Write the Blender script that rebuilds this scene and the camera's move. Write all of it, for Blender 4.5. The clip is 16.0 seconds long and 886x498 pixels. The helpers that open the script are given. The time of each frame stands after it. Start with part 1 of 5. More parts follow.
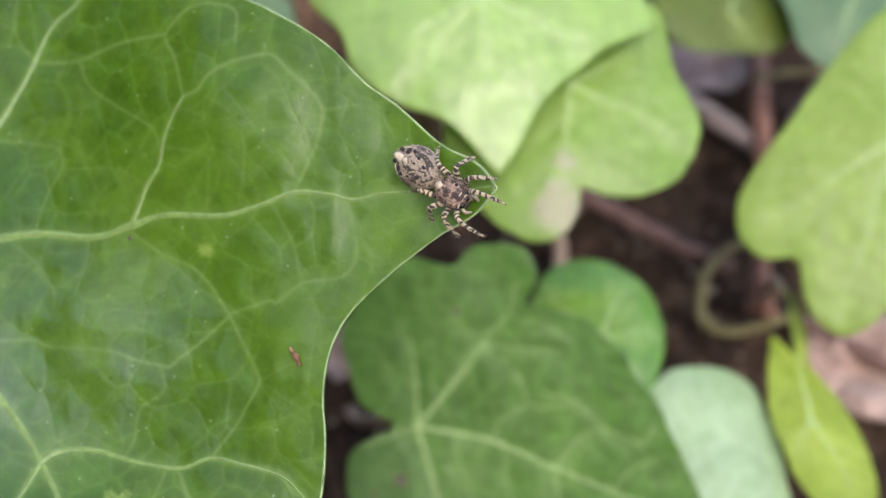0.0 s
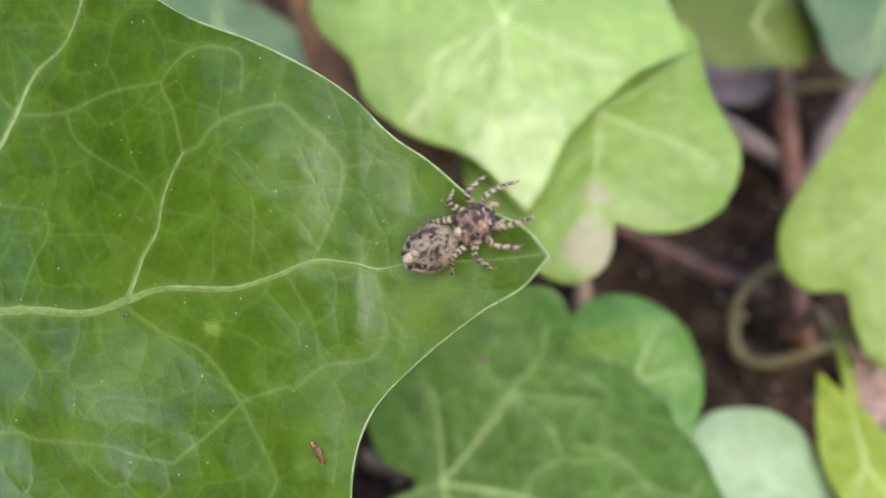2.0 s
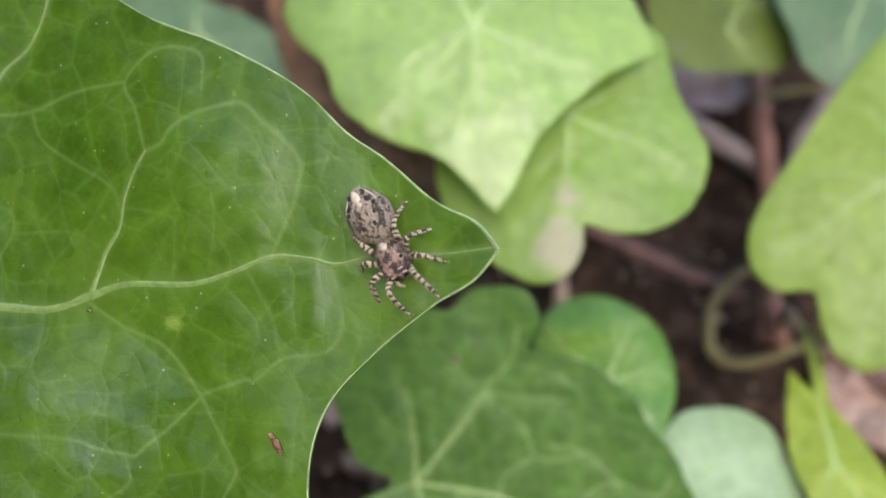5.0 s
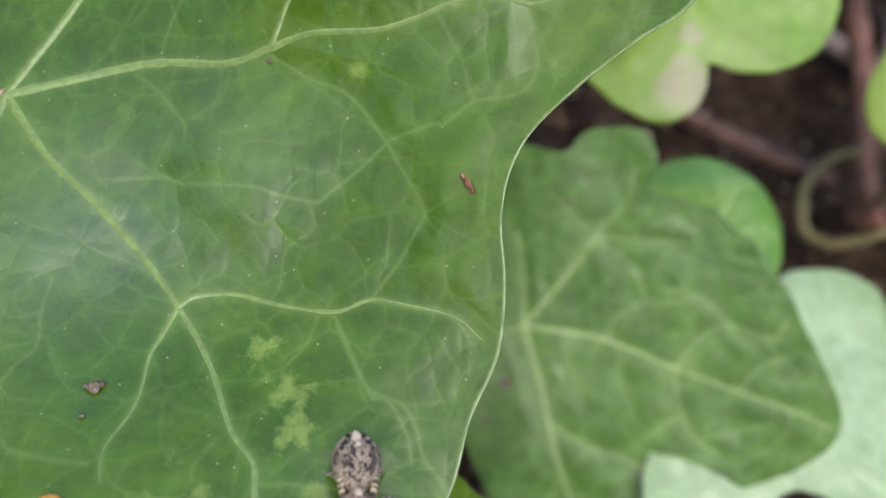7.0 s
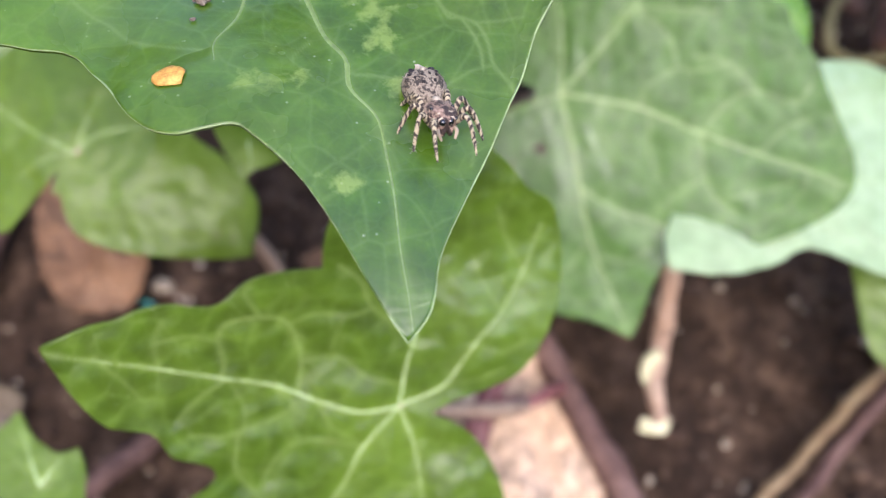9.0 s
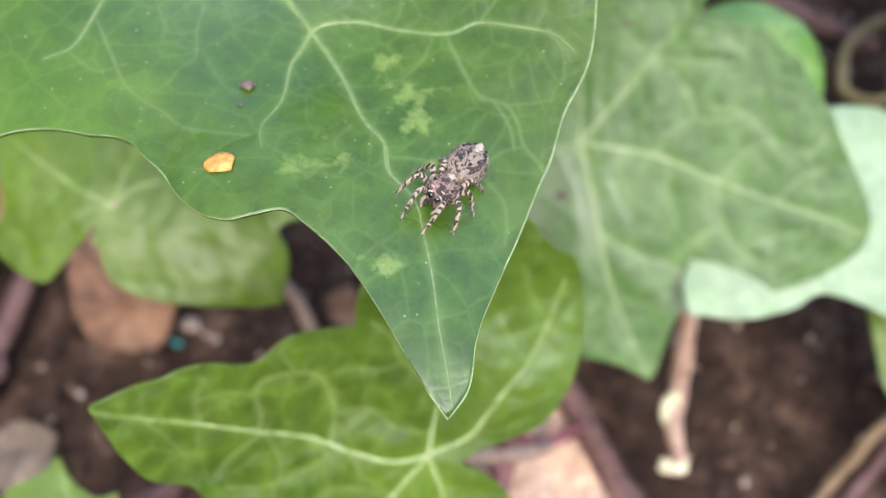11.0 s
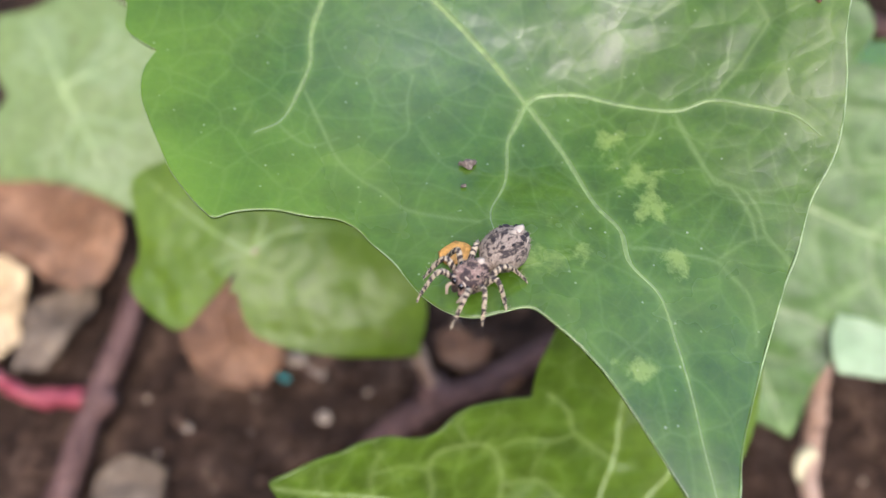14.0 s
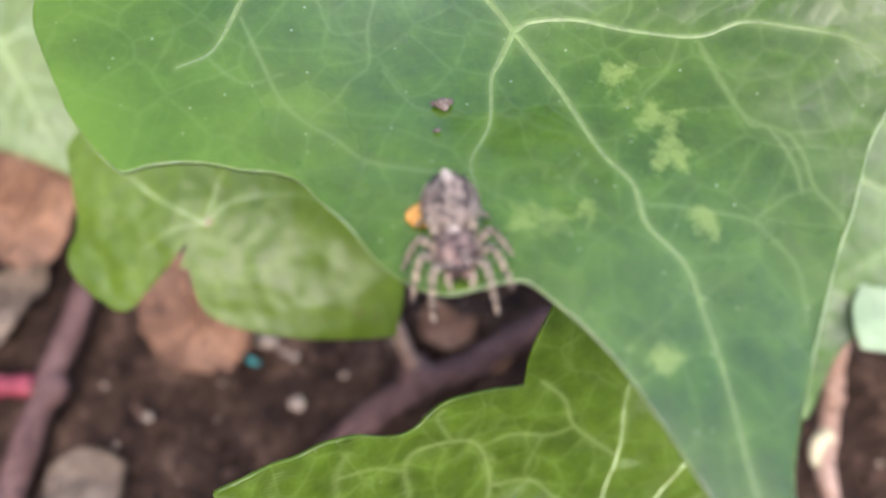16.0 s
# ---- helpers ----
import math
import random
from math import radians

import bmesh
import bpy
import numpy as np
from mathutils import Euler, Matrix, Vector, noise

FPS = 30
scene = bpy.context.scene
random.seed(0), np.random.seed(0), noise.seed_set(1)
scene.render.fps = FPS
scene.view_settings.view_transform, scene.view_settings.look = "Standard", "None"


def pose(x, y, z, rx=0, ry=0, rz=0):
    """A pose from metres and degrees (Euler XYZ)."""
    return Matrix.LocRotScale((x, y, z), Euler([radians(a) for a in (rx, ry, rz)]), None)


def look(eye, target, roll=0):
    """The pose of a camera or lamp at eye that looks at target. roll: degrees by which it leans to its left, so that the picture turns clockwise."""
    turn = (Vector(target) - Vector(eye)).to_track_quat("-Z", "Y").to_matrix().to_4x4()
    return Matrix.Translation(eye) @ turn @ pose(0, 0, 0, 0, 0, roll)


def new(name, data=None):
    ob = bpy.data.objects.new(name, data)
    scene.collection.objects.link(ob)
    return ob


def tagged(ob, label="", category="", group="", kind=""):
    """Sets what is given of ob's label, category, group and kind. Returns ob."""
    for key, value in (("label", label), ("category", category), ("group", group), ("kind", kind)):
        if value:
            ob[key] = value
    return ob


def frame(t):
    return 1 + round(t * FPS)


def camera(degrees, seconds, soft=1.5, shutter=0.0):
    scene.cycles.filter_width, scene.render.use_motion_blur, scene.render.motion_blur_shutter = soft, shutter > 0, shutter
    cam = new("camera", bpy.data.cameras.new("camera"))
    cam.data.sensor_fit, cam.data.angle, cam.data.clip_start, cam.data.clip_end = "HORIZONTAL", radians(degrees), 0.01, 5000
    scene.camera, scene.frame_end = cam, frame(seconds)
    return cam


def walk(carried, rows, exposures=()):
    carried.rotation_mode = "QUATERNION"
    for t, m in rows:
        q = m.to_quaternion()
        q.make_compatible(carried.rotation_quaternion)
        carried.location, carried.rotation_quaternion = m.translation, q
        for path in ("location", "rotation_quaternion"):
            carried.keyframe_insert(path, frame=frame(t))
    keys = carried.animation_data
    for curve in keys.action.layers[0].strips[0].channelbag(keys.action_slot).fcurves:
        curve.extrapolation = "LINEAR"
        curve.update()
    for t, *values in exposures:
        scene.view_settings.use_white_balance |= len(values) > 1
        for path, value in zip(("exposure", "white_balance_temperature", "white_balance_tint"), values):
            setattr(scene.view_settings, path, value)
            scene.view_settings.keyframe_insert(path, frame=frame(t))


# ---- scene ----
MM = 0.001
cam = camera(55.0, 16.0, soft=1.2)
cam.data.dof.use_dof, cam.data.dof.focus_distance, cam.data.dof.aperture_fstop = True, 0.0392, 33.0
# seconds, eye in millimetres, turn in degrees
PATH = [
    (0.0, 0.00, 0.00, 102.00, 35.02, 0.01, -0.00),
    (0.5, -0.66, -0.91, 104.15, 35.14, -0.22, -0.39),
    (1.0, -2.06, 2.50, 101.24, 35.00, 0.50, -0.83),
    (1.5, -1.31, 4.55, 99.58, 35.58, 0.92, -1.24),
    (2.0, -1.62, 5.65, 99.07, 35.63, 0.95, -0.91),
    (2.5, 0.81, 5.57, 100.30, 35.65, 0.38, -1.41),
    (3.0, 2.91, 4.67, 101.28, 35.57, -0.31, -2.01),
    (5.5, -1.61, 4.59, 98.80, 36.26, 0.86, -1.00),
    (6.0, -3.17, 3.81, 98.37, 35.94, 1.06, -0.52),
    (6.5, -4.15, 2.36, 97.03, 35.37, 1.13, -0.13),
    (6.8, -5.84, -1.67, 94.91, 34.41, 0.96, 0.32),
    (7.0, -7.44, -2.60, 94.04, 32.55, 1.39, 0.92),
    (7.2, -9.05, -8.16, 92.43, 30.37, 1.39, 2.54),
    (7.5, -9.80, -11.24, 90.80, 27.85, 1.04, 2.50),
    (8.0, -10.82, -16.20, 90.21, 25.73, 1.59, 3.23),
    (8.5, -10.48, -18.50, 90.85, 25.57, 1.41, 3.46),
    (9.0, -9.83, -17.26, 91.41, 26.94, 1.08, 2.83),
    (11.5, -11.98, -14.76, 95.01, 27.98, 2.39, 3.18),
    (12.0, -15.10, -10.21, 89.87, 27.88, 2.57, 4.25),
    (12.5, -16.07, -9.58, 89.30, 27.48, 2.36, 4.19),
    (13.0, -17.12, -10.29, 90.46, 27.72, 2.73, 4.73),
    (13.5, -21.06, -12.72, 96.24, 27.80, 3.32, 4.49),
    (14.0, -21.21, -11.48, 95.26, 28.04, 3.02, 4.87),
    (14.5, -21.38, -8.99, 92.03, 26.19, 2.54, 4.57),
    (15.0, -21.59, -7.88, 90.43, 25.76, 2.25, 4.31),
    (15.5, -20.92, -8.18, 90.32, 25.25, 2.20, 4.12),
    (16.0, -21.18, -8.10, 87.74, 26.27, 2.61, 3.88),
]
walk(cam, [(t, pose(x * MM, y * MM, z * MM, a, b, c)) for t, x, y, z, a, b, c in PATH], exposures=[(0.0, 0.72, 6700, 12), (3.0, 0.66, 6750, 13), (6.0, 0.57, 6750, 11), (6.6, 0.56, 6700, 11), (7.0, 0.58, 6600, 11), (7.2, 0.77, 6450, 14), (7.5, 0.89, 6500, 15), (8.5, 1.03, 6350, 20), (9.2, 1.05, 6350, 19), (11.3, 1.09, 6350, 18), (12.5, 0.91, 6450, 15), (13.0, 0.94, 6450, 17), (13.5, 1.01, 6400, 19), (14.0, 0.97, 6400, 20), (14.5, 0.93, 6400, 20), (15.5, 1.08, 6350, 23), (16.0, 1.10, 6350, 25)])

# ---- daylight: bright overcast sky, soft sun from above the viewer's shoulder ----
world = bpy.data.worlds.new("sky")
scene.world = world
world.use_nodes = True
wn = world.node_tree.nodes
sky = wn.new("ShaderNodeTexSky")
sky.sky_type, sky.sun_disc, sky.sun_elevation, sky.sun_rotation = "NISHITA", False, radians(62), radians(170)
sky.air_density, sky.dust_density, sky.ozone_density = 1.0, 2.6, 2.5
wn["Background"].inputs[1].default_value = 0.34
world.node_tree.links.new(sky.outputs[0], wn["Background"].inputs[0])
sun = new("sun", bpy.data.lights.new("sun", "SUN"))
sun.data.energy, sun.data.angle, sun.data.color = 1.15, radians(46), (1.0, 0.97, 0.93)
sun.matrix_world = look((0.15, -0.9, 1.5), (0, 0, 0))


# ---- materials ----
def material(name):
    m = bpy.data.materials.new(name)
    m.use_nodes = True
    return m, m.node_tree.nodes, m.node_tree.links, m.node_tree.nodes["Principled BSDF"]


def node(nodes, kind, **values):
    n = nodes.new(kind)
    for key, value in values.items():
        if key in n.inputs:
            n.inputs[key].default_value = value
    return n


def ramp(nodes, links, source, stops):
    r = nodes.new("ShaderNodeValToRGB")
    while len(r.color_ramp.elements) < len(stops):
        r.color_ramp.elements.new(0.5)
    for e, (at, c) in zip(r.color_ramp.elements, stops):
        e.position, e.color = at, (*c, 1) if len(c) == 3 else c
    links.new(source, r.inputs[0])
    return r.outputs[0]


def blend(nodes, links, fac, a, b, mode="MIX"):
    m = nodes.new("ShaderNodeMix")
    m.data_type, m.blend_type = "RGBA", mode
    for socket, value in ((m.inputs[0], fac), (m.inputs[6], a), (m.inputs[7], b)):
        if isinstance(value, (int, float)):
            socket.default_value = value
        elif isinstance(value, tuple):
            socket.default_value = (*value, 1)
        else:
            links.new(value, socket)
    return m.outputs[2]


def math_node(nodes, links, op, a, b=0.0):
    m = nodes.new("ShaderNodeMath")
    m.operation = op
    for socket, value in zip(m.inputs, (a, b)):
        if isinstance(value, (int, float)):
            socket.default_value = value
        else:
            links.new(value, socket)
    return m.outputs[0]


def coords(nodes, links, scale, warp=0.0, warp_scale=200.0):
    """Object coordinates in the part's own space, with a slight warp."""
    c = nodes.new("ShaderNodeTexCoord")
    out = c.outputs["Object"]
    if warp:
        n = node(nodes, "ShaderNodeTexNoise", Scale=warp_scale, Detail=2.0)
        links.new(out, n.inputs["Vector"])
        v = nodes.new("ShaderNodeVectorMath")
        v.operation = "MULTIPLY_ADD"
        v.inputs[1].default_value = (warp, warp, warp)
        links.new(n.outputs["Color"], v.inputs[0])
        links.new(out, v.inputs[2])
        out = v.outputs[0]
    s = nodes.new("ShaderNodeVectorMath")
    s.operation = "SCALE"
    s.inputs["Scale"].default_value = scale
    links.new(out, s.inputs[0])
    return s.outputs[0]


def leaf_material(name, dark, light, vein, rough=0.38, glow=0.45, thin=(0.35, 0.55, 0.05), net=0.5, patches=0.5, fleck=(0.30, 0.40, 0.10), line=0.8, gloss=0.5, stain=0.34, puff=0.5, deep=0.5):
    """Ivy leaf: mottled green, a net of fine pale veins, waxy gloss, light shining through."""
    m, n, l, p = material(name)
    big = node(n, "ShaderNodeTexNoise", Scale=1.0, Detail=4.0, Roughness=0.6)
    l.new(coords(n, l, 110.0), big.inputs["Vector"])
    col = ramp(n, l, big.outputs["Fac"], [(0.3, dark), (0.72, light)])
    fine = node(n, "ShaderNodeTexNoise", Scale=1.0, Detail=3.0, Roughness=0.7)
    l.new(coords(n, l, 1500.0), fine.inputs["Vector"])
    col = blend(n, l, 0.25, col, ramp(n, l, fine.outputs["Fac"], [(0.35, dark), (0.7, light)]))
    mottle = node(n, "ShaderNodeTexNoise", Scale=1.0, Detail=5.0, Roughness=0.65)
    l.new(coords(n, l, 640.0, 0.0008, 300.0), mottle.inputs["Vector"])
    col = blend(n, l, 1.0, col, ramp(n, l, mottle.outputs["Fac"], [(0.3, (1 - 0.45 * deep,) * 3), (0.7, (1 + 0.35 * deep,) * 3)]), "MULTIPLY")
    near = n.new("ShaderNodeAttribute")
    near.attribute_name = "halo"
    col = blend(n, l, math_node(n, l, "MULTIPLY", near.outputs["Fac"], 0.2), col, tuple(0.55 * a + 0.45 * b for a, b in zip(light, vein)))
    nets, puffs = [], []
    for size, wide, strength in ((400.0, 0.055, net), (950.0, 0.08, net * 0.45)):
        v = n.new("ShaderNodeTexVoronoi")
        v.feature = "DISTANCE_TO_EDGE"
        v.inputs["Scale"].default_value = 1.0
        l.new(coords(n, l, size, 0.0011, 240.0), v.inputs["Vector"])
        mesh_line = ramp(n, l, v.outputs["Distance"], [(0.0, (1, 1, 1)), (wide, (0, 0, 0))])
        nets.append(mesh_line)
        puffs.append(v.outputs["Distance"])
        if len(nets) == 1:
            col = blend(n, l, 1.0, col, ramp(n, l, v.outputs["Distance"], [(0.0, (1 + 0.1 * deep,) * 3), (0.3, (1 - 0.1 * deep,) * 3)]), "MULTIPLY")
        col = blend(n, l, math_node(n, l, "MULTIPLY", mesh_line, strength), col, vein)
    spots = node(n, "ShaderNodeTexNoise", Scale=1.0, Detail=5.0, Roughness=0.75)
    l.new(coords(n, l, 170.0), spots.inputs["Vector"])
    yellow = ramp(n, l, spots.outputs["Fac"], [(0.66, (0, 0, 0)), (0.74, (1, 1, 1))])
    col = blend(n, l, math_node(n, l, "MULTIPLY", yellow, patches), col, vein)
    # pale specks: dust, together with tiny sparkles painted into the colour
    dust_glints = n.new("ShaderNodeTexVoronoi")
    dust_glints.inputs["Scale"].default_value = 1.0
    l.new(coords(n, l, 1000.0), dust_glints.inputs["Vector"])
    speck = ramp(n, l, dust_glints.outputs["Distance"], [(0.035, (1, 1, 1)), (0.085, (0, 0, 0))])
    col = blend(n, l, math_node(n, l, "MULTIPLY", speck, 0.35), col, (0.5, 0.55, 0.3))
    soft = node(n, "ShaderNodeTexNoise", Scale=1.0, Detail=4.0, Roughness=0.7)
    l.new(coords(n, l, 900.0), soft.inputs["Vector"])
    wax = n.new("ShaderNodeAttribute")
    wax.attribute_name = "wax"
    sheen = math_node(n, l, "MULTIPLY_ADD", wax.outputs["Fac"], gloss)
    sheen.node.inputs[2].default_value = gloss
    l.new(sheen, p.inputs["Specular IOR Level"])
    # soft round areas blended towards a paler, yellower green
    pale_field = n.new("ShaderNodeAttribute")
    pale_field.attribute_name = "young"
    col = blend(n, l, math_node(n, l, "MULTIPLY", pale_field.outputs["Fac"], 0.8), col, tuple(min(1.0, 2.1 * c) for c in light))
    marks = n.new("ShaderNodeAttribute")
    marks.attribute_name = "vein"
    uneven = math_node(n, l, "MULTIPLY_ADD", soft.outputs["Fac"], 0.7)
    uneven.node.inputs[2].default_value = 0.6
    drawn = math_node(n, l, "MULTIPLY", math_node(n, l, "MULTIPLY", marks.outputs["Fac"], line), uneven)
    col = blend(n, l, drawn, col, vein)
    blot = n.new("ShaderNodeAttribute")
    blot.attribute_name = "fleck"
    crisp = node(n, "ShaderNodeTexNoise", Scale=1.0, Detail=4.0, Roughness=0.65)
    l.new(coords(n, l, 900.0, 0.0006, 900.0), crisp.inputs["Vector"])
    both = math_node(n, l, "ADD", math_node(n, l, "MULTIPLY", blot.outputs["Fac"], stain), crisp.outputs["Fac"])
    torn = ramp(n, l, both, [(0.72, (0, 0, 0)), (0.90, (0.62, 0.62, 0.62))])
    col = blend(n, l, torn, col, fleck)
    l.new(col, p.inputs["Base Color"])
    l.new(ramp(n, l, big.outputs["Fac"], [(0.3, (rough - 0.03,) * 3), (0.7, (rough + 0.05,) * 3)]), p.inputs["Roughness"])
    lines = math_node(n, l, "ADD", math_node(n, l, "MULTIPLY", nets[0], -0.03), math_node(n, l, "MULTIPLY", nets[1], -0.015))
    lines = math_node(n, l, "ADD", lines, math_node(n, l, "MULTIPLY", fine.outputs["Fac"], 0.22))
    lines = math_node(n, l, "ADD", lines, math_node(n, l, "MULTIPLY", big.outputs["Fac"], 0.5))
    lines = math_node(n, l, "ADD", lines, math_node(n, l, "MULTIPLY", puffs[0], puff))
    lines = math_node(n, l, "ADD", lines, math_node(n, l, "MULTIPLY", puffs[1], 0.35 * puff))
    b = node(n, "ShaderNodeBump", Strength=0.4, Distance=0.00018)
    l.new(lines, b.inputs["Height"])
    l.new(b.outputs[0], p.inputs["Normal"])
    t = n.new("ShaderNodeBsdfTranslucent")
    l.new(blend(n, l, 0.5, col, thin), t.inputs["Color"])
    mix = n.new("ShaderNodeMixShader")
    mix.inputs[0].default_value = glow
    l.new(p.outputs[0], mix.inputs[1])
    l.new(t.outputs[0], mix.inputs[2])
    l.new(mix.outputs[0], n["Material Output"].inputs[0])
    return m


def mottled(name, colours, scale, rough=0.8, bump=0.5, depth=0.0003, fine=4.0, spec=0.3, mould=0.0):
    """Rough matter with two scales of colour and relief: soil, bark, dead leaf, hair."""
    m, n, l, p = material(name)
    big = node(n, "ShaderNodeTexNoise", Scale=1.0, Detail=5.0, Roughness=0.65)
    l.new(coords(n, l, scale), big.inputs["Vector"])
    col = ramp(n, l, big.outputs["Fac"], [(0.28 + 0.46 * i / max(1, len(colours) - 1), c) for i, c in enumerate(colours)])
    small = node(n, "ShaderNodeTexNoise", Scale=1.0, Detail=4.0, Roughness=0.7)
    l.new(coords(n, l, scale * fine), small.inputs["Vector"])
    shade = ramp(n, l, small.outputs["Fac"], [(0.3, (0.55, 0.55, 0.55)), (0.7, (1.3, 1.3, 1.3))])
    col = blend(n, l, 1.0, col, shade, "MULTIPLY")
    if mould:
        grey = node(n, "ShaderNodeTexNoise", Scale=1.0, Detail=5.0, Roughness=0.8)
        l.new(coords(n, l, 210.0), grey.inputs["Vector"])
        col = blend(n, l, ramp(n, l, grey.outputs["Fac"], [(mould, (0, 0, 0)), (mould + 0.06, (0.85, 0.85, 0.85))]), col, (0.16, 0.13, 0.11))
    l.new(col, p.inputs["Base Color"])
    p.inputs["Roughness"].default_value, p.inputs["Specular IOR Level"].default_value = rough, spec
    b = node(n, "ShaderNodeBump", Strength=bump, Distance=depth)
    l.new(math_node(n, l, "ADD", small.outputs["Fac"], big.outputs["Fac"]), b.inputs["Height"])
    l.new(b.outputs[0], p.inputs["Normal"])
    return m


def banded(name, pale, dark, scale):
    """Hairy spider leg: dark rings on pale brown along the leg's own axis."""
    m, n, l, p = material(name)
    w = n.new("ShaderNodeTexWave")
    w.bands_direction = "X"
    w.inputs["Scale"].default_value, w.inputs["Distortion"].default_value = 1.0, 6.0
    w.inputs["Detail"].default_value, w.inputs["Detail Scale"].default_value = 3.0, 2.5
    l.new(coords(n, l, scale), w.inputs["Vector"])
    grain = node(n, "ShaderNodeTexNoise", Scale=1.0, Detail=4.0, Roughness=0.8)
    l.new(coords(n, l, 9000.0), grain.inputs["Vector"])
    mixed = math_node(n, l, "ADD", math_node(n, l, "MULTIPLY", w.outputs["Fac"], 0.75), math_node(n, l, "MULTIPLY", grain.outputs["Fac"], 0.35))
    col = ramp(n, l, mixed, [(0.40, dark), (0.66, pale)])
    l.new(col, p.inputs["Base Color"])
    p.inputs["Roughness"].default_value = 0.75
    b = node(n, "ShaderNodeBump", Strength=0.8, Distance=0.00008)
    l.new(grain.outputs["Fac"], b.inputs["Height"])
    l.new(b.outputs[0], p.inputs["Normal"])
    return m


def plain(name, colour, rough=0.6, spec=0.4):
    m, n, l, p = material(name)
    p.inputs["Roughness"].default_value, p.inputs["Specular IOR Level"].default_value = rough, spec
    v = node(n, "ShaderNodeTexNoise", Scale=1.0, Detail=3.0)
    l.new(coords(n, l, 2500.0), v.inputs["Vector"])
    l.new(ramp(n, l, v.outputs["Fac"], [(0.3, tuple(0.75 * c for c in colour)), (0.7, tuple(min(1, 1.2 * c) for c in colour))]), p.inputs["Base Color"])
    return m


leaf_deep = leaf_material("leaf_deep_green", (0.022, 0.072, 0.004), (0.080, 0.148, 0.010), (0.16, 0.24, 0.06), 0.25, 0.22, (0.24, 0.38, 0.04), 0.14, 0.10, (0.22, 0.31, 0.06), gloss=0.38, line=0.72, puff=1.0, deep=0.6)
leaf_mid = leaf_material("leaf_mid_green", (0.048, 0.128, 0.018), (0.104, 0.212, 0.038), (0.38, 0.50, 0.20), 0.33, 0.30, (0.28, 0.45, 0.08), 0.14, 0.2, (0.14, 0.075, 0.05), gloss=0.42, puff=0.8, deep=0.8)
leaf_fresh = leaf_material("leaf_fresh_green", (0.082, 0.152, 0.009), (0.144, 0.230, 0.021), (0.30, 0.41, 0.11), 0.36, 0.36, (0.42, 0.56, 0.04), 0.08, 0.10, (0.10, 0.045, 0.02), gloss=0.45, line=0.5)
leaf_grass = leaf_material("leaf_grass_green", (0.054, 0.110, 0.007), (0.108, 0.182, 0.016), (0.30, 0.40, 0.12), 0.34, 0.36, (0.42, 0.56, 0.04), 0.15, 0.15, (0.10, 0.045, 0.02), gloss=0.42, line=0.8, puff=0.9, deep=0.9)
leaf_light = leaf_material("leaf_light_green", (0.27, 0.43, 0.085), (0.40, 0.57, 0.155), (0.46, 0.56, 0.24), 0.33, 0.50, (0.60, 0.70, 0.12), 0.10, 0.15, gloss=1.0, line=0.45)
leaf_lime = leaf_material("leaf_lime_green", (0.25, 0.37, 0.06), (0.35, 0.48, 0.11), (0.46, 0.56, 0.24), 0.34, 0.54, (0.60, 0.70, 0.12), 0.10, 0.15, gloss=0.34)
leaf_blotched = leaf_material("leaf_blotched_green", (0.20, 0.33, 0.055), (0.30, 0.45, 0.10), (0.40, 0.50, 0.20), 0.36, 0.50, (0.60, 0.70, 0.12), 0.10, 0.15, (0.52, 0.40, 0.36), stain=0.5)
leaf_yellow = leaf_material("leaf_yellow_green", (0.23, 0.32, 0.022), (0.33, 0.42, 0.05), (0.5, 0.58, 0.12), 0.45, 0.42, (0.5, 0.58, 0.04), 0.1, 0.15)
leaf_olive = leaf_material("leaf_olive_green", (0.07, 0.11, 0.008), (0.13, 0.17, 0.016), (0.2, 0.26, 0.05), 0.42, 0.35, (0.2, 0.26, 0.02), 0.1, 0.15)
leaf_grey = leaf_material("leaf_grey_green", (0.14, 0.21, 0.062), (0.205, 0.28, 0.09), (0.32, 0.42, 0.22), 0.36, 0.30, (0.3, 0.42, 0.10), 0.12, 0.1, (0.10, 0.05, 0.03), gloss=0.25)
leaf_bright = leaf_material("leaf_bright_green", (0.085, 0.21, 0.018), (0.14, 0.28, 0.032), (0.34, 0.46, 0.13), 0.24, 0.36, (0.3, 0.5, 0.04), 0.10, 0.1, gloss=0.8)
leaf_shade = leaf_material("leaf_shade_green", (0.08, 0.145, 0.06), (0.13, 0.21, 0.09), (0.2, 0.27, 0.12), 0.38, 0.30, (0.15, 0.25, 0.05), 0.10, 0.1)
leaf_pale = leaf_material("leaf_pale_green", (0.285, 0.405, 0.19), (0.38, 0.505, 0.275), (0.48, 0.59, 0.36), 0.30, 0.32, (0.35, 0.52, 0.15), 0.10, 0.15, gloss=0.75)
vein_deep = plain("vein_pale_green", (0.125, 0.19, 0.048), 0.42)
vein_light = plain("vein_cream_green", (0.36, 0.47, 0.19), 0.5)
rim_pale = plain("leaf_rim_pale", (0.22, 0.30, 0.12), 0.5)
soil_mat = mottled("dark_soil", [(0.010, 0.0058, 0.0034), (0.042, 0.025, 0.015), (0.15, 0.096, 0.060)], 190.0, 0.95, 0.9, 0.0012, 6.0, 0.15)
crumb_mat = mottled("soil_crumb", [(0.017, 0.0095, 0.006), (0.064, 0.038, 0.024), (0.18, 0.116, 0.074)], 300.0, 0.95, 0.8, 0.0005, 5.0, 0.15)
grit_mat = mottled("pale_grit", [(0.18, 0.14, 0.10), (0.34, 0.28, 0.20), (0.5, 0.42, 0.32)], 300.0, 0.9, 0.5, 0.0003, 5.0, 0.2)
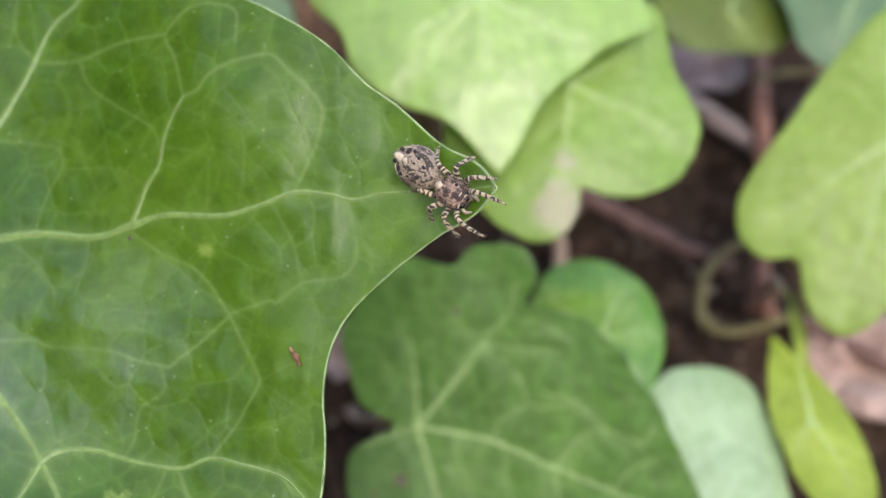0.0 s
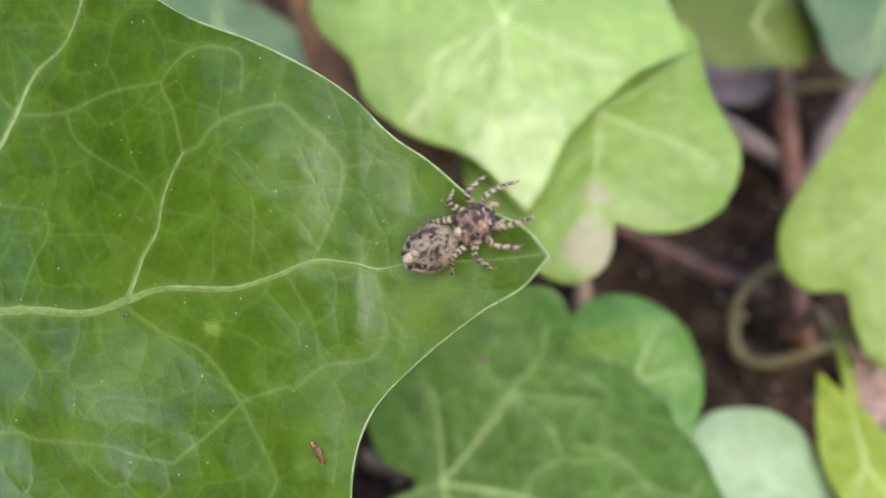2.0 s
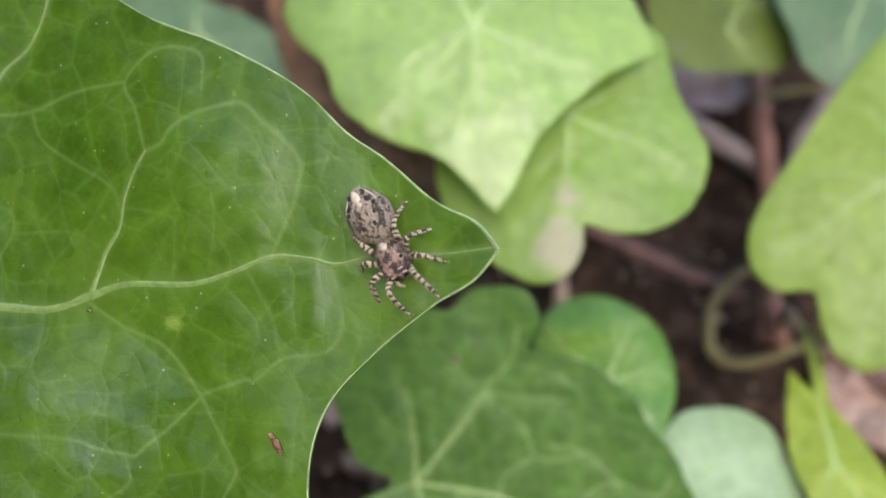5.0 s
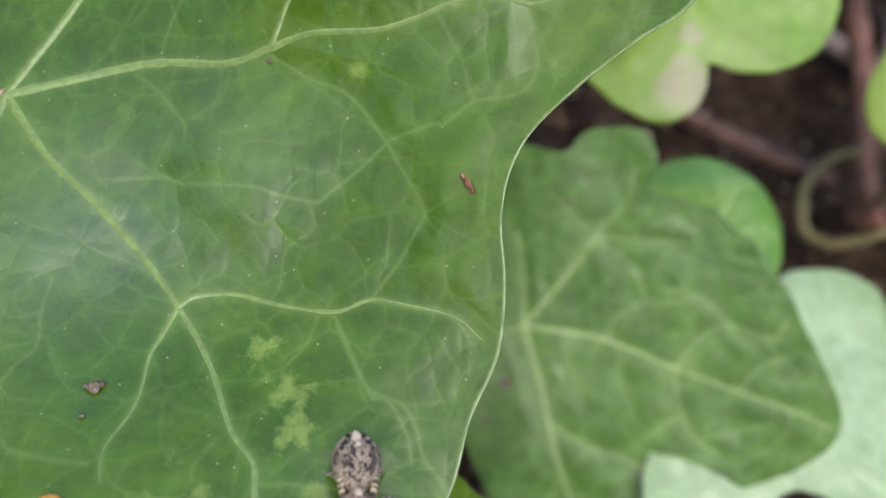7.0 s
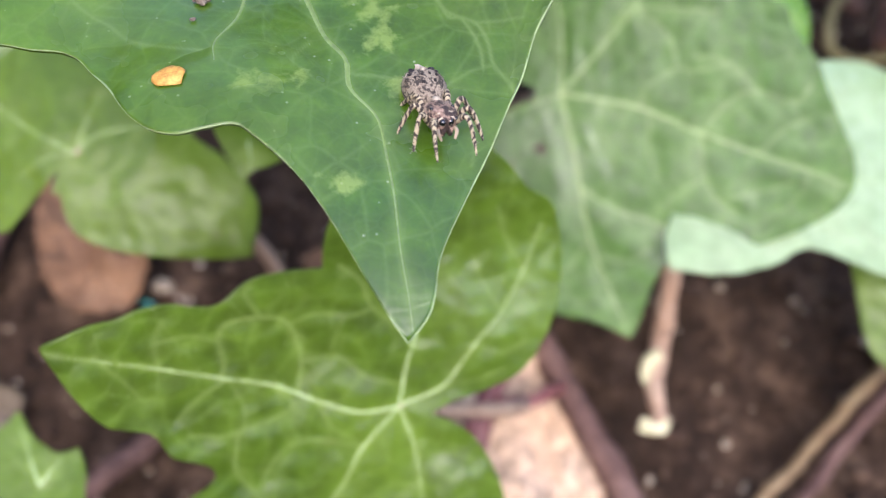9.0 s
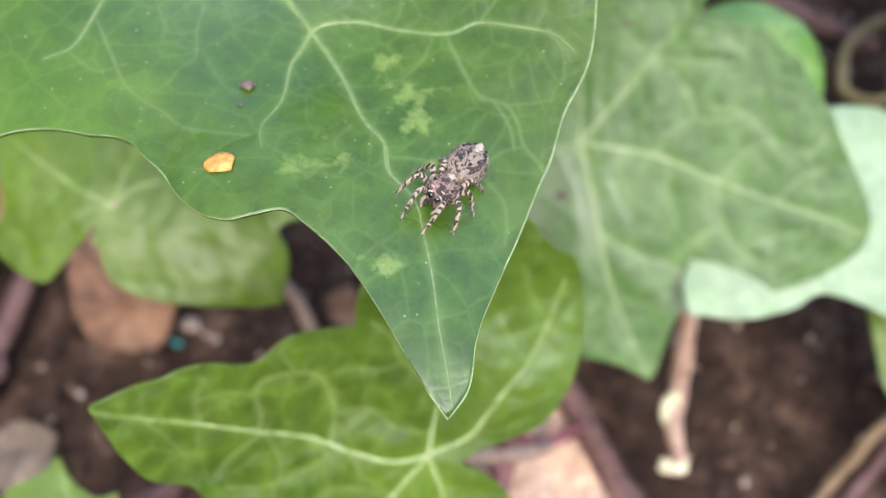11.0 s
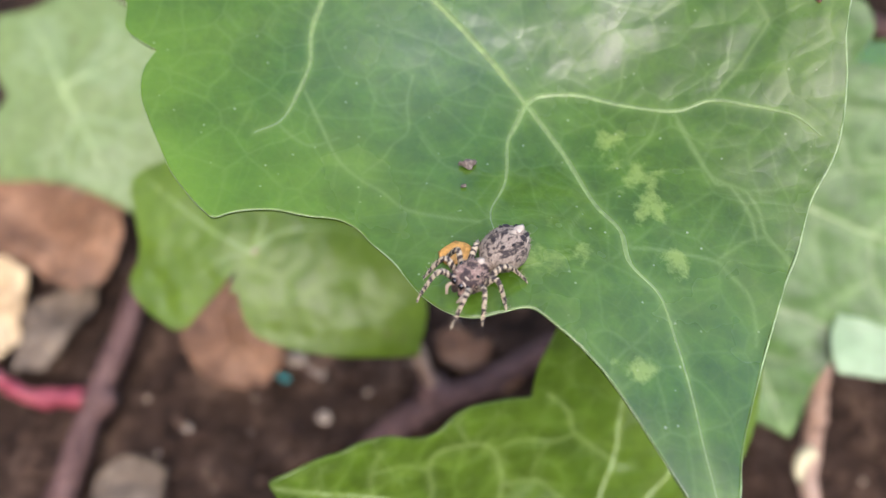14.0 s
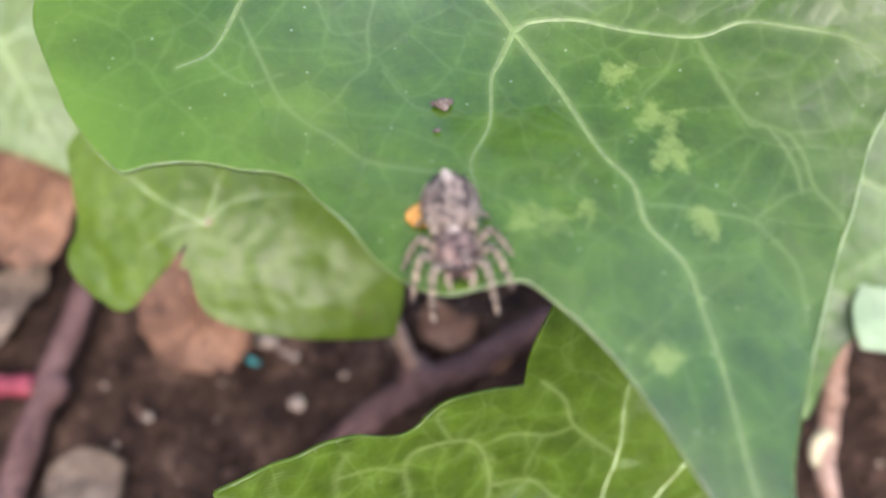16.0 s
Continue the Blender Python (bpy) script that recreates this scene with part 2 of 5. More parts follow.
bark_mat = mottled("stem_bark", [(0.050, 0.024, 0.018), (0.108, 0.058, 0.044), (0.19, 0.112, 0.085)], 260.0, 0.75, 0.6, 0.0003, 6.0, 0.3)
tan_stem_mat = mottled("tan_stem", [(0.24, 0.14, 0.08), (0.36, 0.24, 0.16), (0.46, 0.34, 0.22)], 260.0, 0.7, 0.5, 0.0002, 6.0, 0.3)
olive_stem_mat = mottled("olive_stem", [(0.08, 0.06, 0.02), (0.16, 0.13, 0.05), (0.22, 0.19, 0.09)], 260.0, 0.7, 0.5, 0.0002, 6.0, 0.3)
wine_stem_mat = mottled("wine_brown_stem", [(0.085, 0.024, 0.022), (0.17, 0.058, 0.052), (0.26, 0.12, 0.10)], 300.0, 0.5, 0.5, 0.0002, 5.0, 0.4)
olive_tan_mat = mottled("olive_tan_stem", [(0.12, 0.072, 0.030), (0.19, 0.125, 0.058), (0.25, 0.175, 0.09)], 260.0, 0.6, 0.5, 0.0002, 6.0, 0.35)
red_stem_mat = mottled("red_stem", [(0.13, 0.018, 0.025), (0.25, 0.04, 0.05), (0.36, 0.11, 0.10)], 260.0, 0.5, 0.4, 0.0002, 5.0, 0.4)
dead_mat = mottled("dead_leaf_brown", [(0.085, 0.043, 0.021), (0.204, 0.106, 0.051), (0.323, 0.187, 0.102)], 150.0, 0.75, 0.6, 0.0004, 6.0, 0.3)
dead_mould_mat = mottled("dead_leaf_mouldy", [(0.40, 0.265, 0.16), (0.52, 0.365, 0.235), (0.60, 0.44, 0.30)], 120.0, 0.7, 0.3, 0.0003, 6.0, 0.3, 0.6)
dead_dark_mat = mottled("dead_leaf_dark", [(0.05, 0.025, 0.012), (0.12, 0.062, 0.028), (0.19, 0.11, 0.05)], 150.0, 0.75, 0.6, 0.0004, 6.0, 0.3)
dead_pale_mat = mottled("dead_leaf_beige", [(0.3, 0.2, 0.094), (0.48, 0.35, 0.179), (0.6, 0.47, 0.265)], 140.0, 0.7, 0.5, 0.0004, 6.0, 0.3)
dead_pink_mat = mottled("dead_leaf_pinkish", [(0.17, 0.10, 0.075), (0.30, 0.20, 0.155), (0.42, 0.31, 0.25)], 140.0, 0.75, 0.5, 0.0004, 6.0, 0.3)
pale_bark_mat = mottled("pale_weathered_bark", [(0.15, 0.11, 0.09), (0.26, 0.20, 0.17), (0.36, 0.29, 0.25)], 260.0, 0.75, 0.6, 0.0003, 6.0, 0.3)
rusty_stem_mat = mottled("rusty_stem", [(0.13, 0.055, 0.032), (0.24, 0.11, 0.07), (0.33, 0.18, 0.12)], 260.0, 0.7, 0.5, 0.0003, 6.0, 0.3)
dead_grey_mat = mottled("dead_leaf_grey", [(0.075, 0.056, 0.035), (0.15, 0.112, 0.07), (0.225, 0.176, 0.112)], 150.0, 0.8, 0.6, 0.0004, 6.0, 0.3)
def hairy(name, pale, mid, dark, scale, share, stretch):
    """Mottled short hair: pale ground, broken dark streaks along the body."""
    m, n, l, p = material(name)
    base = node(n, "ShaderNodeTexNoise", Scale=1.0, Detail=5.0, Roughness=0.8)
    l.new(coords(n, l, scale * 3), base.inputs["Vector"])
    col = ramp(n, l, base.outputs["Fac"], [(0.35, mid), (0.62, pale)])
    long = n.new("ShaderNodeVectorMath")
    long.operation = "MULTIPLY"
    long.inputs[1].default_value = (stretch, 1.0, 1.0)
    l.new(coords(n, l, scale, 0.0004, 2500.0), long.inputs[0])
    streak = node(n, "ShaderNodeTexNoise", Scale=1.0, Detail=3.0, Roughness=0.6)
    l.new(long.outputs[0], streak.inputs["Vector"])
    col = blend(n, l, ramp(n, l, streak.outputs["Fac"], [(share, (0, 0, 0)), (share + 0.07, (0.92, 0.92, 0.92))]), col, dark)
    l.new(col, p.inputs["Base Color"])
    p.inputs["Roughness"].default_value, p.inputs["Specular IOR Level"].default_value = 0.6, 0.35
    b = node(n, "ShaderNodeBump", Strength=0.9, Distance=0.00008)
    l.new(base.outputs["Fac"], b.inputs["Height"])
    l.new(b.outputs[0], p.inputs["Normal"])
    return m


body_mat = hairy("spider_hair", (0.38, 0.31, 0.22), (0.125, 0.088, 0.062), (0.020, 0.013, 0.010), 4200.0, 0.49, 0.45)
head_mat = hairy("spider_head", (0.36, 0.24, 0.17), (0.10, 0.055, 0.042), (0.018, 0.010, 0.009), 2600.0, 0.44, 0.8)
fur_mat = plain("spider_pale_hair", (0.33, 0.25, 0.18), 0.7)
patch_mat = plain("spider_dark_patch", (0.018, 0.012, 0.010), 0.7)
chevron_mat = plain("spider_cream_patch", (0.45, 0.37, 0.265), 0.8)
eye_mat = plain("spider_eye", (0.004, 0.004, 0.005), 0.08, 0.8)
palp_mat = plain("spider_palp_cream", (0.33, 0.26, 0.18), 0.8)
leg_mat = banded("spider_leg_bands", (0.40, 0.325, 0.20), (0.030, 0.019, 0.013), 1250.0)
orange_mat = mottled("orange_scale", [(0.42, 0.19, 0.035), (0.55, 0.28, 0.06), (0.62, 0.36, 0.10)], 900.0, 0.6, 0.5, 0.0001, 4.0, 0.3)
frass_mat = mottled("grey_frass", [(0.06, 0.042, 0.030), (0.16, 0.125, 0.09), (0.28, 0.235, 0.18)], 1500.0, 0.9, 0.6, 0.0001, 4.0, 0.2)
speck_mat = mottled("brown_speck", [(0.03, 0.012, 0.006), (0.16, 0.07, 0.03), (0.5, 0.36, 0.2)], 2200.0, 0.5, 0.6, 0.0001, 4.0, 0.5)
bud_mat = mottled("cream_bud", [(0.46, 0.44, 0.22), (0.58, 0.54, 0.32), (0.66, 0.6, 0.44)], 500.0, 0.7, 0.4, 0.0002, 4.0, 0.3)
teal_mat = plain("teal_plastic", (0.03, 0.22, 0.20), 0.4)


# ---- builders ----
def part(name, bm, mat, parent=None, label=""):
    mesh = bpy.data.meshes.new(name)
    bm.normal_update()
    bm.to_mesh(mesh)
    bm.free()
    for f in mesh.polygons:
        f.use_smooth = True
    mesh.materials.append(mat)
    ob = new(name, mesh)
    ob.parent = parent
    if label:
        tagged(ob, label)
    return ob


def thing(name, m, label, category, group="", kind=""):
    ob = new(name)
    ob.empty_display_size = 0.003
    ob.matrix_world = m
    return tagged(ob, label, category, group, kind)


def smooth_line(points, steps=6):
    """A rounded line through the points (Catmull-Rom)."""
    pts = [Vector(p) for p in points]
    pts = [2 * pts[0] - pts[1]] + pts + [2 * pts[-1] - pts[-2]]
    out = []
    for a, b, c, d in zip(pts, pts[1:], pts[2:], pts[3:]):
        for i in range(steps):
            t = i / steps
            out.append(0.5 * (2 * b + (c - a) * t + (2 * a - 5 * b + 4 * c - d) * t * t + (3 * b - a - 3 * c + d) * t ** 3))
    return out + [pts[-2]]


def tube(bm, line, radii, sides=8, flat=1.0, wobble=0.0, up=Vector((0, 0, 1))):
    """A closed tube along the line; radii from start to end; flat squeezes it along up."""
    n, rings = len(line), []
    for i, p in enumerate(line):
        d = (line[min(i + 1, n - 1)] - line[max(i - 1, 0)]).normalized()
        a = d.cross(up)
        a = a.normalized() if a.length > 1e-6 else Vector((1, 0, 0))
        b = a.cross(d)
        k = i / (n - 1) * (len(radii) - 1)
        j = min(int(k), len(radii) - 2)
        r = radii[j] + (radii[j + 1] - radii[j]) * (k - j)
        if wobble:
            r *= 1 + wobble * noise.noise(p * 700.0)
        rings.append([bm.verts.new(p + r * (math.cos(2 * math.pi * s / sides) * a + flat * math.sin(2 * math.pi * s / sides) * b)) for s in range(sides)])
    for u, v in zip(rings, rings[1:]):
        for s in range(sides):
            bm.faces.new((u[s], u[(s + 1) % sides], v[(s + 1) % sides], v[s]))
    bm.faces.new(rings[0][::-1])
    bm.faces.new(rings[-1])


def blob(bm, centre, size, sub=2, rough=0.0, freq=600.0):
    """A rounded, uneven lump."""
    made = bmesh.ops.create_icosphere(bm, subdivisions=sub, radius=1.0)["verts"]
    for v in made:
        k = 1 + rough * noise.noise(v.co * 1.7 + Vector(centre) * freq)
        v.co = Vector(centre) + Vector((v.co.x * size[0], v.co.y * size[1], v.co.z * size[2])) * k
    return made


class Outline:
    """A leaf's edge given round its stalk in (degrees, millimetres): rounded between the points, sharp where it turns sharply."""

    def __init__(self, points, sharp=0.25):
        p = [Vector((r * math.cos(radians(a)), r * math.sin(radians(a)))) for a, r in sorted(points)]
        n, table = len(p), []
        for i in range(n):
            a, b = p[i], p[(i + 1) % n]
            span = (b - a).length + 1e-6

            def slope(k):
                d0, d1 = p[k] - p[k - 1], p[(k + 1) % n] - p[k]
                l0, l1 = d0.length + 1e-6, d1.length + 1e-6
                if d0.dot(d1) < sharp * l0 * l1:
                    return None
                return (d0 / l0 * l1 + d1 / l1 * l0) / (l0 + l1)

            m0, m1 = slope(i) or (b - a) / span, slope((i + 1) % n) or (b - a) / span
            for q in range(8):
                t = q / 8
                c = (2 * t ** 3 - 3 * t * t + 1) * a + (t ** 3 - 2 * t * t + t) * span * m0 + (3 * t * t - 2 * t ** 3) * b + (t ** 3 - t * t) * span * m1
                table.append((math.degrees(math.atan2(c.y, c.x)), c.length))
        table.sort()
        table = [(table[-1][0] - 360, table[-1][1])] + table + [(table[0][0] + 360, table[0][1])]
        self.a, self.r = np.array([q[0] for q in table]), np.array([q[1] for q in table])

    def at(self, deg):
        return float(np.interp((deg + 180) % 360 - 180, self.a, self.r))


class Relief:
    """Height of a leaf over its own plane, in millimetres: tilt, cup and twist, with soft swells (u, v, width, height)."""

    def __init__(self, c=(0, 0, 0, 0, 0, 0), swells=(), ripple=0.25, seed=0, fold=None):
        self.fold = fold
        self.c, self.swells, self.ripple, self.seed = c, swells, ripple, seed

    def at(self, u, v):
        c = self.c
        h = c[0] + c[1] * u + c[2] * v + c[3] * u * u + c[4] * u * v + c[5] * v * v
        if self.fold:
            a, k = self.fold
            h += k * abs(u * math.sin(radians(a)) - v * math.cos(radians(a)))
        for a, b, g, k in self.swells:
            h += k * math.exp(-((u - a) ** 2 + (v - b) ** 2) / (2 * g * g))
        return h + self.ripple * noise.noise(Vector((u * 0.22, v * 0.22, self.seed))) + 0.3 * self.ripple * noise.noise(Vector((u * 0.8, v * 0.8, self.seed)))


def vein_field(us, vs, veins):
    """How near each point of a leaf lies to its veins, 0 to 1. Veins: (points, start width, end width, strength)."""
    field = np.zeros(len(us))
    for points, r0, r1, k in veins:
        line = smooth_line([(u, v, 0) for u, v in points], 7)
        for i, (a, b) in enumerate(zip(line, line[1:])):
            r = r0 + (r1 - r0) * i / len(line)
            near = np.where((us > min(a.x, b.x) - 3 * r) & (us < max(a.x, b.x) + 3 * r) & (vs > min(a.y, b.y) - 3 * r) & (vs < max(a.y, b.y) + 3 * r))[0]
            if not len(near):
                continue
            dx, dy = b.x - a.x, b.y - a.y
            t = np.clip(((us[near] - a.x) * dx + (vs[near] - a.y) * dy) / max(1e-9, dx * dx + dy * dy), 0, 1)
            d2 = (us[near] - a.x - t * dx) ** 2 + (vs[near] - a.y - t * dy) ** 2
            field[near] = np.maximum(field[near], k * np.exp(-d2 / (r * r)))
    return field


def blade(parent, outline, relief, mat, rings=30, spokes=240, ragged=0.12, seed=0, veins=(), flecks=(), raised=0.008, valley=0.0, centre=(0.0, 0.0), jag=9, young=(), waxy=()):
    """The leaf's blade as one mesh, with its veins slightly raised and its pigment kept as point attributes."""
    pts, half = [centre], max(1, spokes // 45)
    dense = [(outline.at(k / 5) * math.cos(radians(k / 5)) - centre[0], outline.at(k / 5) * math.sin(radians(k / 5)) - centre[1]) for k in range(1800)]
    dense = sorted((math.degrees(math.atan2(v, u)), math.hypot(u, v)) for u, v in dense)
    edge = np.interp([360 * s / spokes for s in range(spokes)], [d[0] for d in dense], [d[1] for d in dense], period=360)
    low = np.min([np.roll(edge, k) for k in range(-half, half + 1)], axis=0)
    low = np.mean([np.roll(low, k) for k in range(-half, half + 1)], axis=0)
    for i in range(1, rings + 1):
        f = (i / rings) ** 0.85
        for s in range(spokes):
            a = 360 * s / spokes
            r = (low[s] + (edge[s] - low[s]) * f ** 5) * f
            if f > 0.5:
                r += ragged * (2 * f - 1) * noise.noise(Vector((math.cos(radians(a)) * jag, math.sin(radians(a)) * jag, seed)))
            pts.append((centre[0] + r * math.cos(radians(a)), centre[1] + r * math.sin(radians(a))))
    us, vs = np.array([p[0] for p in pts]), np.array([p[1] for p in pts])
    field = vein_field(us, vs, veins)
    sunk = vein_field(us, vs, [(line, 1.3, 0.9, min(1.0, k * 1.2)) for line, _, _, k in veins]) if valley else field * 0
    verts = [(u * MM, v * MM, (relief.at(u, v) + raised * w - valley * q) * MM) for (u, v), w, q in zip(pts, field, sunk)]
    at = lambda i, s: 1 + (i - 1) * spokes + s % spokes
    faces = [(0, at(1, s), at(1, s + 1)) for s in range(spokes)]
    faces += [(at(i, s), at(i + 1, s), at(i + 1, s + 1), at(i, s + 1)) for i in range(1, rings) for s in range(spokes)]
    mesh = bpy.data.meshes.new("blade")
    mesh.from_pydata(verts, [], faces)
    for f in mesh.polygons:
        f.use_smooth = True
    mesh.materials.append(mat)
    mesh.attributes.new("vein", "FLOAT", "POINT").data.foreach_set("value", field.astype(np.float32))
    spot = np.zeros(len(us))
    for u, v, g in flecks:
        spot = np.maximum(spot, np.exp(-((us - u) ** 2 + (vs - v) ** 2) / (g * g)))
    mesh.attributes.new("fleck", "FLOAT", "POINT").data.foreach_set("value", spot.astype(np.float32))
    halo = vein_field(us, vs, [(line, 0.55, 0.45, 0.8 * k) for line, _, _, k in veins])
    mesh.attributes.new("halo", "FLOAT", "POINT").data.foreach_set("value", halo.astype(np.float32))
    # strength of the paler, yellower areas at each point
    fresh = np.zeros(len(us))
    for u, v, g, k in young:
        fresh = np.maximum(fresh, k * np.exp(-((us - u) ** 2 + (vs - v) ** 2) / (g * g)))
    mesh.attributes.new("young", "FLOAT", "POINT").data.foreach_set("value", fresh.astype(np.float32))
    bloom = np.zeros(len(us))
    for u, v, g, k in waxy:
        bloom = np.maximum(bloom, k * np.exp(-((us - u) ** 2 + (vs - v) ** 2) / (g * g)))
    mesh.attributes.new("wax", "FLOAT", "POINT").data.foreach_set("value", bloom.astype(np.float32))
    ob = new("blade", mesh)
    ob.parent = parent
    return ob


def surface_line(points, relief, lift=0.05, steps=6):
    return [Vector((p.x * MM, p.y * MM, (relief.at(p.x, p.y) + lift) * MM)) for p in smooth_line([(u, v, 0) for u, v in points], steps)]


def add_vein(parent, points, relief, r0, r1, mat, lift=0.0, high=0.4):
    """A vein as a soft ridge that rises out of the blade and tapers to its end."""
    line = surface_line(points, relief, lift, 8)
    verts, faces, n, across = [], [], len(line), 9
    for i, p in enumerate(line):
        d = line[min(i + 1, n - 1)] - line[max(i - 1, 0)]
        side = Vector((-d.y, d.x, 0)).normalized()
        r = (r0 + (r1 - r0) * (i / (n - 1)) ** 0.7) * MM * (1 + 0.12 * noise.noise(p * 900.0))
        for k in range(across):
            x = 2 * k / (across - 1) - 1
            q = p + side * (1.25 * r * x)
            z = relief.at(q.x / MM, q.y / MM) * MM
            verts.append((q.x, q.y, z + lift * MM + high * r * (0.5 + 0.5 * math.cos(math.pi * x)) - 0.012 * MM))
    for i in range(n - 1):
        for k in range(across - 1):
            j = i * across + k
            faces.append((j, j + 1, j + 1 + across, j + across))
    mesh = bpy.data.meshes.new("vein")
    mesh.from_pydata(verts, [], faces)
    if sum(f.normal.z for f in mesh.polygons) < 0:
        mesh.flip_normals()
    for f in mesh.polygons:
        f.use_smooth = True
    mesh.materials.append(mat)
    ob = new("vein", mesh)
    ob.parent = parent
    return ob


def lobe_veins(outline, lobes, width, seed):
    """A main vein to each lobe; side veins leave it on both sides, arch towards the tip and fork. Returns main and side veins."""
    rng = random.Random(seed)
    mains, sides = [], []

    def wander(u, v, turn, length, curl, steps=5):
        pts = [(u, v)]
        for k in range(steps):
            tu, tv = pts[-1][0] + length / steps * math.cos(radians(turn)), pts[-1][1] + length / steps * math.sin(radians(turn))
            if math.hypot(tu, tv) > 0.93 * outline.at(math.degrees(math.atan2(tv, tu))):
                break
            pts.append((tu, tv))
            turn += curl + rng.uniform(-9, 9)
        return pts, turn

    for deg, share in lobes:
        full, bend, kink = outline.at(deg) * share, rng.uniform(-4, 4), rng.uniform(0, 6)
        angle = lambda f: radians(deg + bend * math.sin(3.1 * f) + 1.2 * math.sin(9 * f + kink))
        way = lambda f: (full * f * math.cos(angle(f)), full * f * math.sin(angle(f)))
        mains.append([way(k / 9) for k in range(10)])
        for side in (-1, 1):
            for f in (0.2, 0.38, 0.56, 0.74):
                f += rng.uniform(-0.07, 0.07)
                u, v = way(f)
                length = full * (0.55 - 0.42 * f) * rng.uniform(0.8, 1.2)
                pts, turn = wander(u, v, deg + side * rng.uniform(42, 62), length, -side * rng.uniform(4, 12))
                if len(pts) > 2:
                    sides.append((pts, width * 0.95, width * 0.85, 0.85))
                    for fork in (-1, 1):
                        more, _ = wander(*pts[len(pts) // 2 + (fork > 0)], turn + fork * rng.uniform(35, 60), length * 0.55, fork * rng.uniform(2, 12), 4)
                        if len(more) > 2:
                            sides.append((more, width * 0.85, width * 0.8, 0.55))
    return mains, sides


def ivy_leaf(at, turn, points, lobes, mat, vein_mat, label, cup=(0, 0, 0, 0.004, 0, 0.004), swells=(), ripple=0.35, seed=1, width=0.26, thick=0.22, stalk=None, fine=(40, 240), mains=None, sides=None, flecks=(), valley=0.0, centre=(0.0, 0.0), ragged=0.12, young=(), waxy=(), fade=0.72):
    outline, relief = Outline(points), Relief(cup, swells, ripple, seed)
    m = pose(at[0] * MM, at[1] * MM, at[2] * MM, *turn)
    ob = thing("ivy_leaf", m, label, "leaf", "ivy leaves")
    if mains is None:
        mains, sides = lobe_veins(outline, lobes, width, seed)
        mains = [(line, width * 0.55, width * 0.2) for line in mains]
    drawn = [(line, max(1.5 * r0, 0.2), max(1.5 * r1, 0.17), 0.45) for line, r0, r1 in mains] + [(line, fade * a, fade * b, fade * k) for line, a, b, k in sides]
    sheet = blade(ob, outline, relief, mat, *fine, ragged, seed, drawn, flecks, valley=valley, centre=centre, young=young, waxy=waxy)
    s = sheet.modifiers.new("thickness", "SOLIDIFY")
    s.thickness, s.offset = thick * MM, -1.0
    for line, r0, r1 in mains:
        add_vein(ob, line, relief, 0.95 * r0, 0.6 * r1, vein_mat, 0.008 - 0.54 * valley)
    if stalk:
        inv = m.inverted()
        bm = bmesh.new()
        tube(bm, smooth_line([inv @ (Vector(p) * MM) for p in stalk], 8), [0.55 * MM, 0.75 * MM], 8, 1.0, 0.15)
        part("stalk", bm, tan_stem_mat, ob)
    return ob, outline, relief


def stem(points, radii, mat, label, name="stem", category="stem", nodes=(), buds=()):
    """A woody creeping stem with swollen nodes."""
    base = Vector(points[0]) * MM
    ob = thing(name, Matrix.Translation(base), label, category, "stems")
    bm = bmesh.new()
    line = smooth_line([Vector(p) * MM - base for p in points], 10)
    line = [p + Vector((noise.noise(p * 260), noise.noise(p * 260 + Vector((5, 1, 2))), noise.noise(p * 260 + Vector((9, 4, 7))))) * 0.00025 for p in line]
    tube(bm, line, [r * MM for r in radii], 12, 1.0, 0.22)
    part("shoot", bm, mat, ob)
    swellings = [(line[int(len(line) * f)] , 1.12 * radii[min(len(radii) - 1, int(len(radii) * f))]) for f in (0.36, 0.71)]
    for p, r in [((p + base) / MM, r) for p, r in swellings] + list(nodes):
        bm = bmesh.new()
        blob(bm, Vector(p) * MM - base, (r * MM, r * MM * 1.1, r * MM * 0.9), 2, 0.3)
        part("node", bm, mat, ob)
    for points, widths in buds:
        bm = bmesh.new()
        tube(bm, smooth_line([Vector(p) * MM - base for p in points], 6), [r * MM for r in widths], 10, 1.0, 0.15)
        part("bud", bm, bud_mat, ob, "cream bud")
    return ob


def dead_leaf(at, turn, points, mat, label, cup, swells=(), seed=1, ripple=1.9):
    """A dry curled leaf with a midrib lying on the soil."""
    outline, relief = Outline(points, 0.7), Relief(cup, swells, ripple, seed, (max(points, key=lambda p: p[1])[0], 0.28))
    ob = thing("dead_leaf", pose(at[0] * MM, at[1] * MM, at[2] * MM, *turn), label, "dead leaf", "dead leaves")
    sheet = blade(ob, outline, relief, mat, 40, 260, 0.7, seed, jag=24)
    s = sheet.modifiers.new("thickness", "SOLIDIFY")
    s.thickness, s.offset = 0.25 * MM, -1.0
    far = max(points, key=lambda p: p[1])
    a = radians(far[0])
    add_vein(ob, [(far[1] * f * math.cos(a), far[1] * f * math.sin(a)) for f in (-0.5, 0, 0.45, 0.9)], relief, 0.35, 0.15, mat)
    return ob


# ---- ground: one sheet, fine round the plants, out to the horizon ----
def steps_out(lo, hi, fine, far):
    out = [lo + fine * i for i in range(int((hi - lo) / fine) + 1)]
    for sign in (-1, 1):
        d, edge = fine, out[0] if sign < 0 else out[-1]
        while abs(edge) < far:
            d *= 1.6
            edge += sign * d
            out = [edge] + out if sign < 0 else out + [edge]
    return out


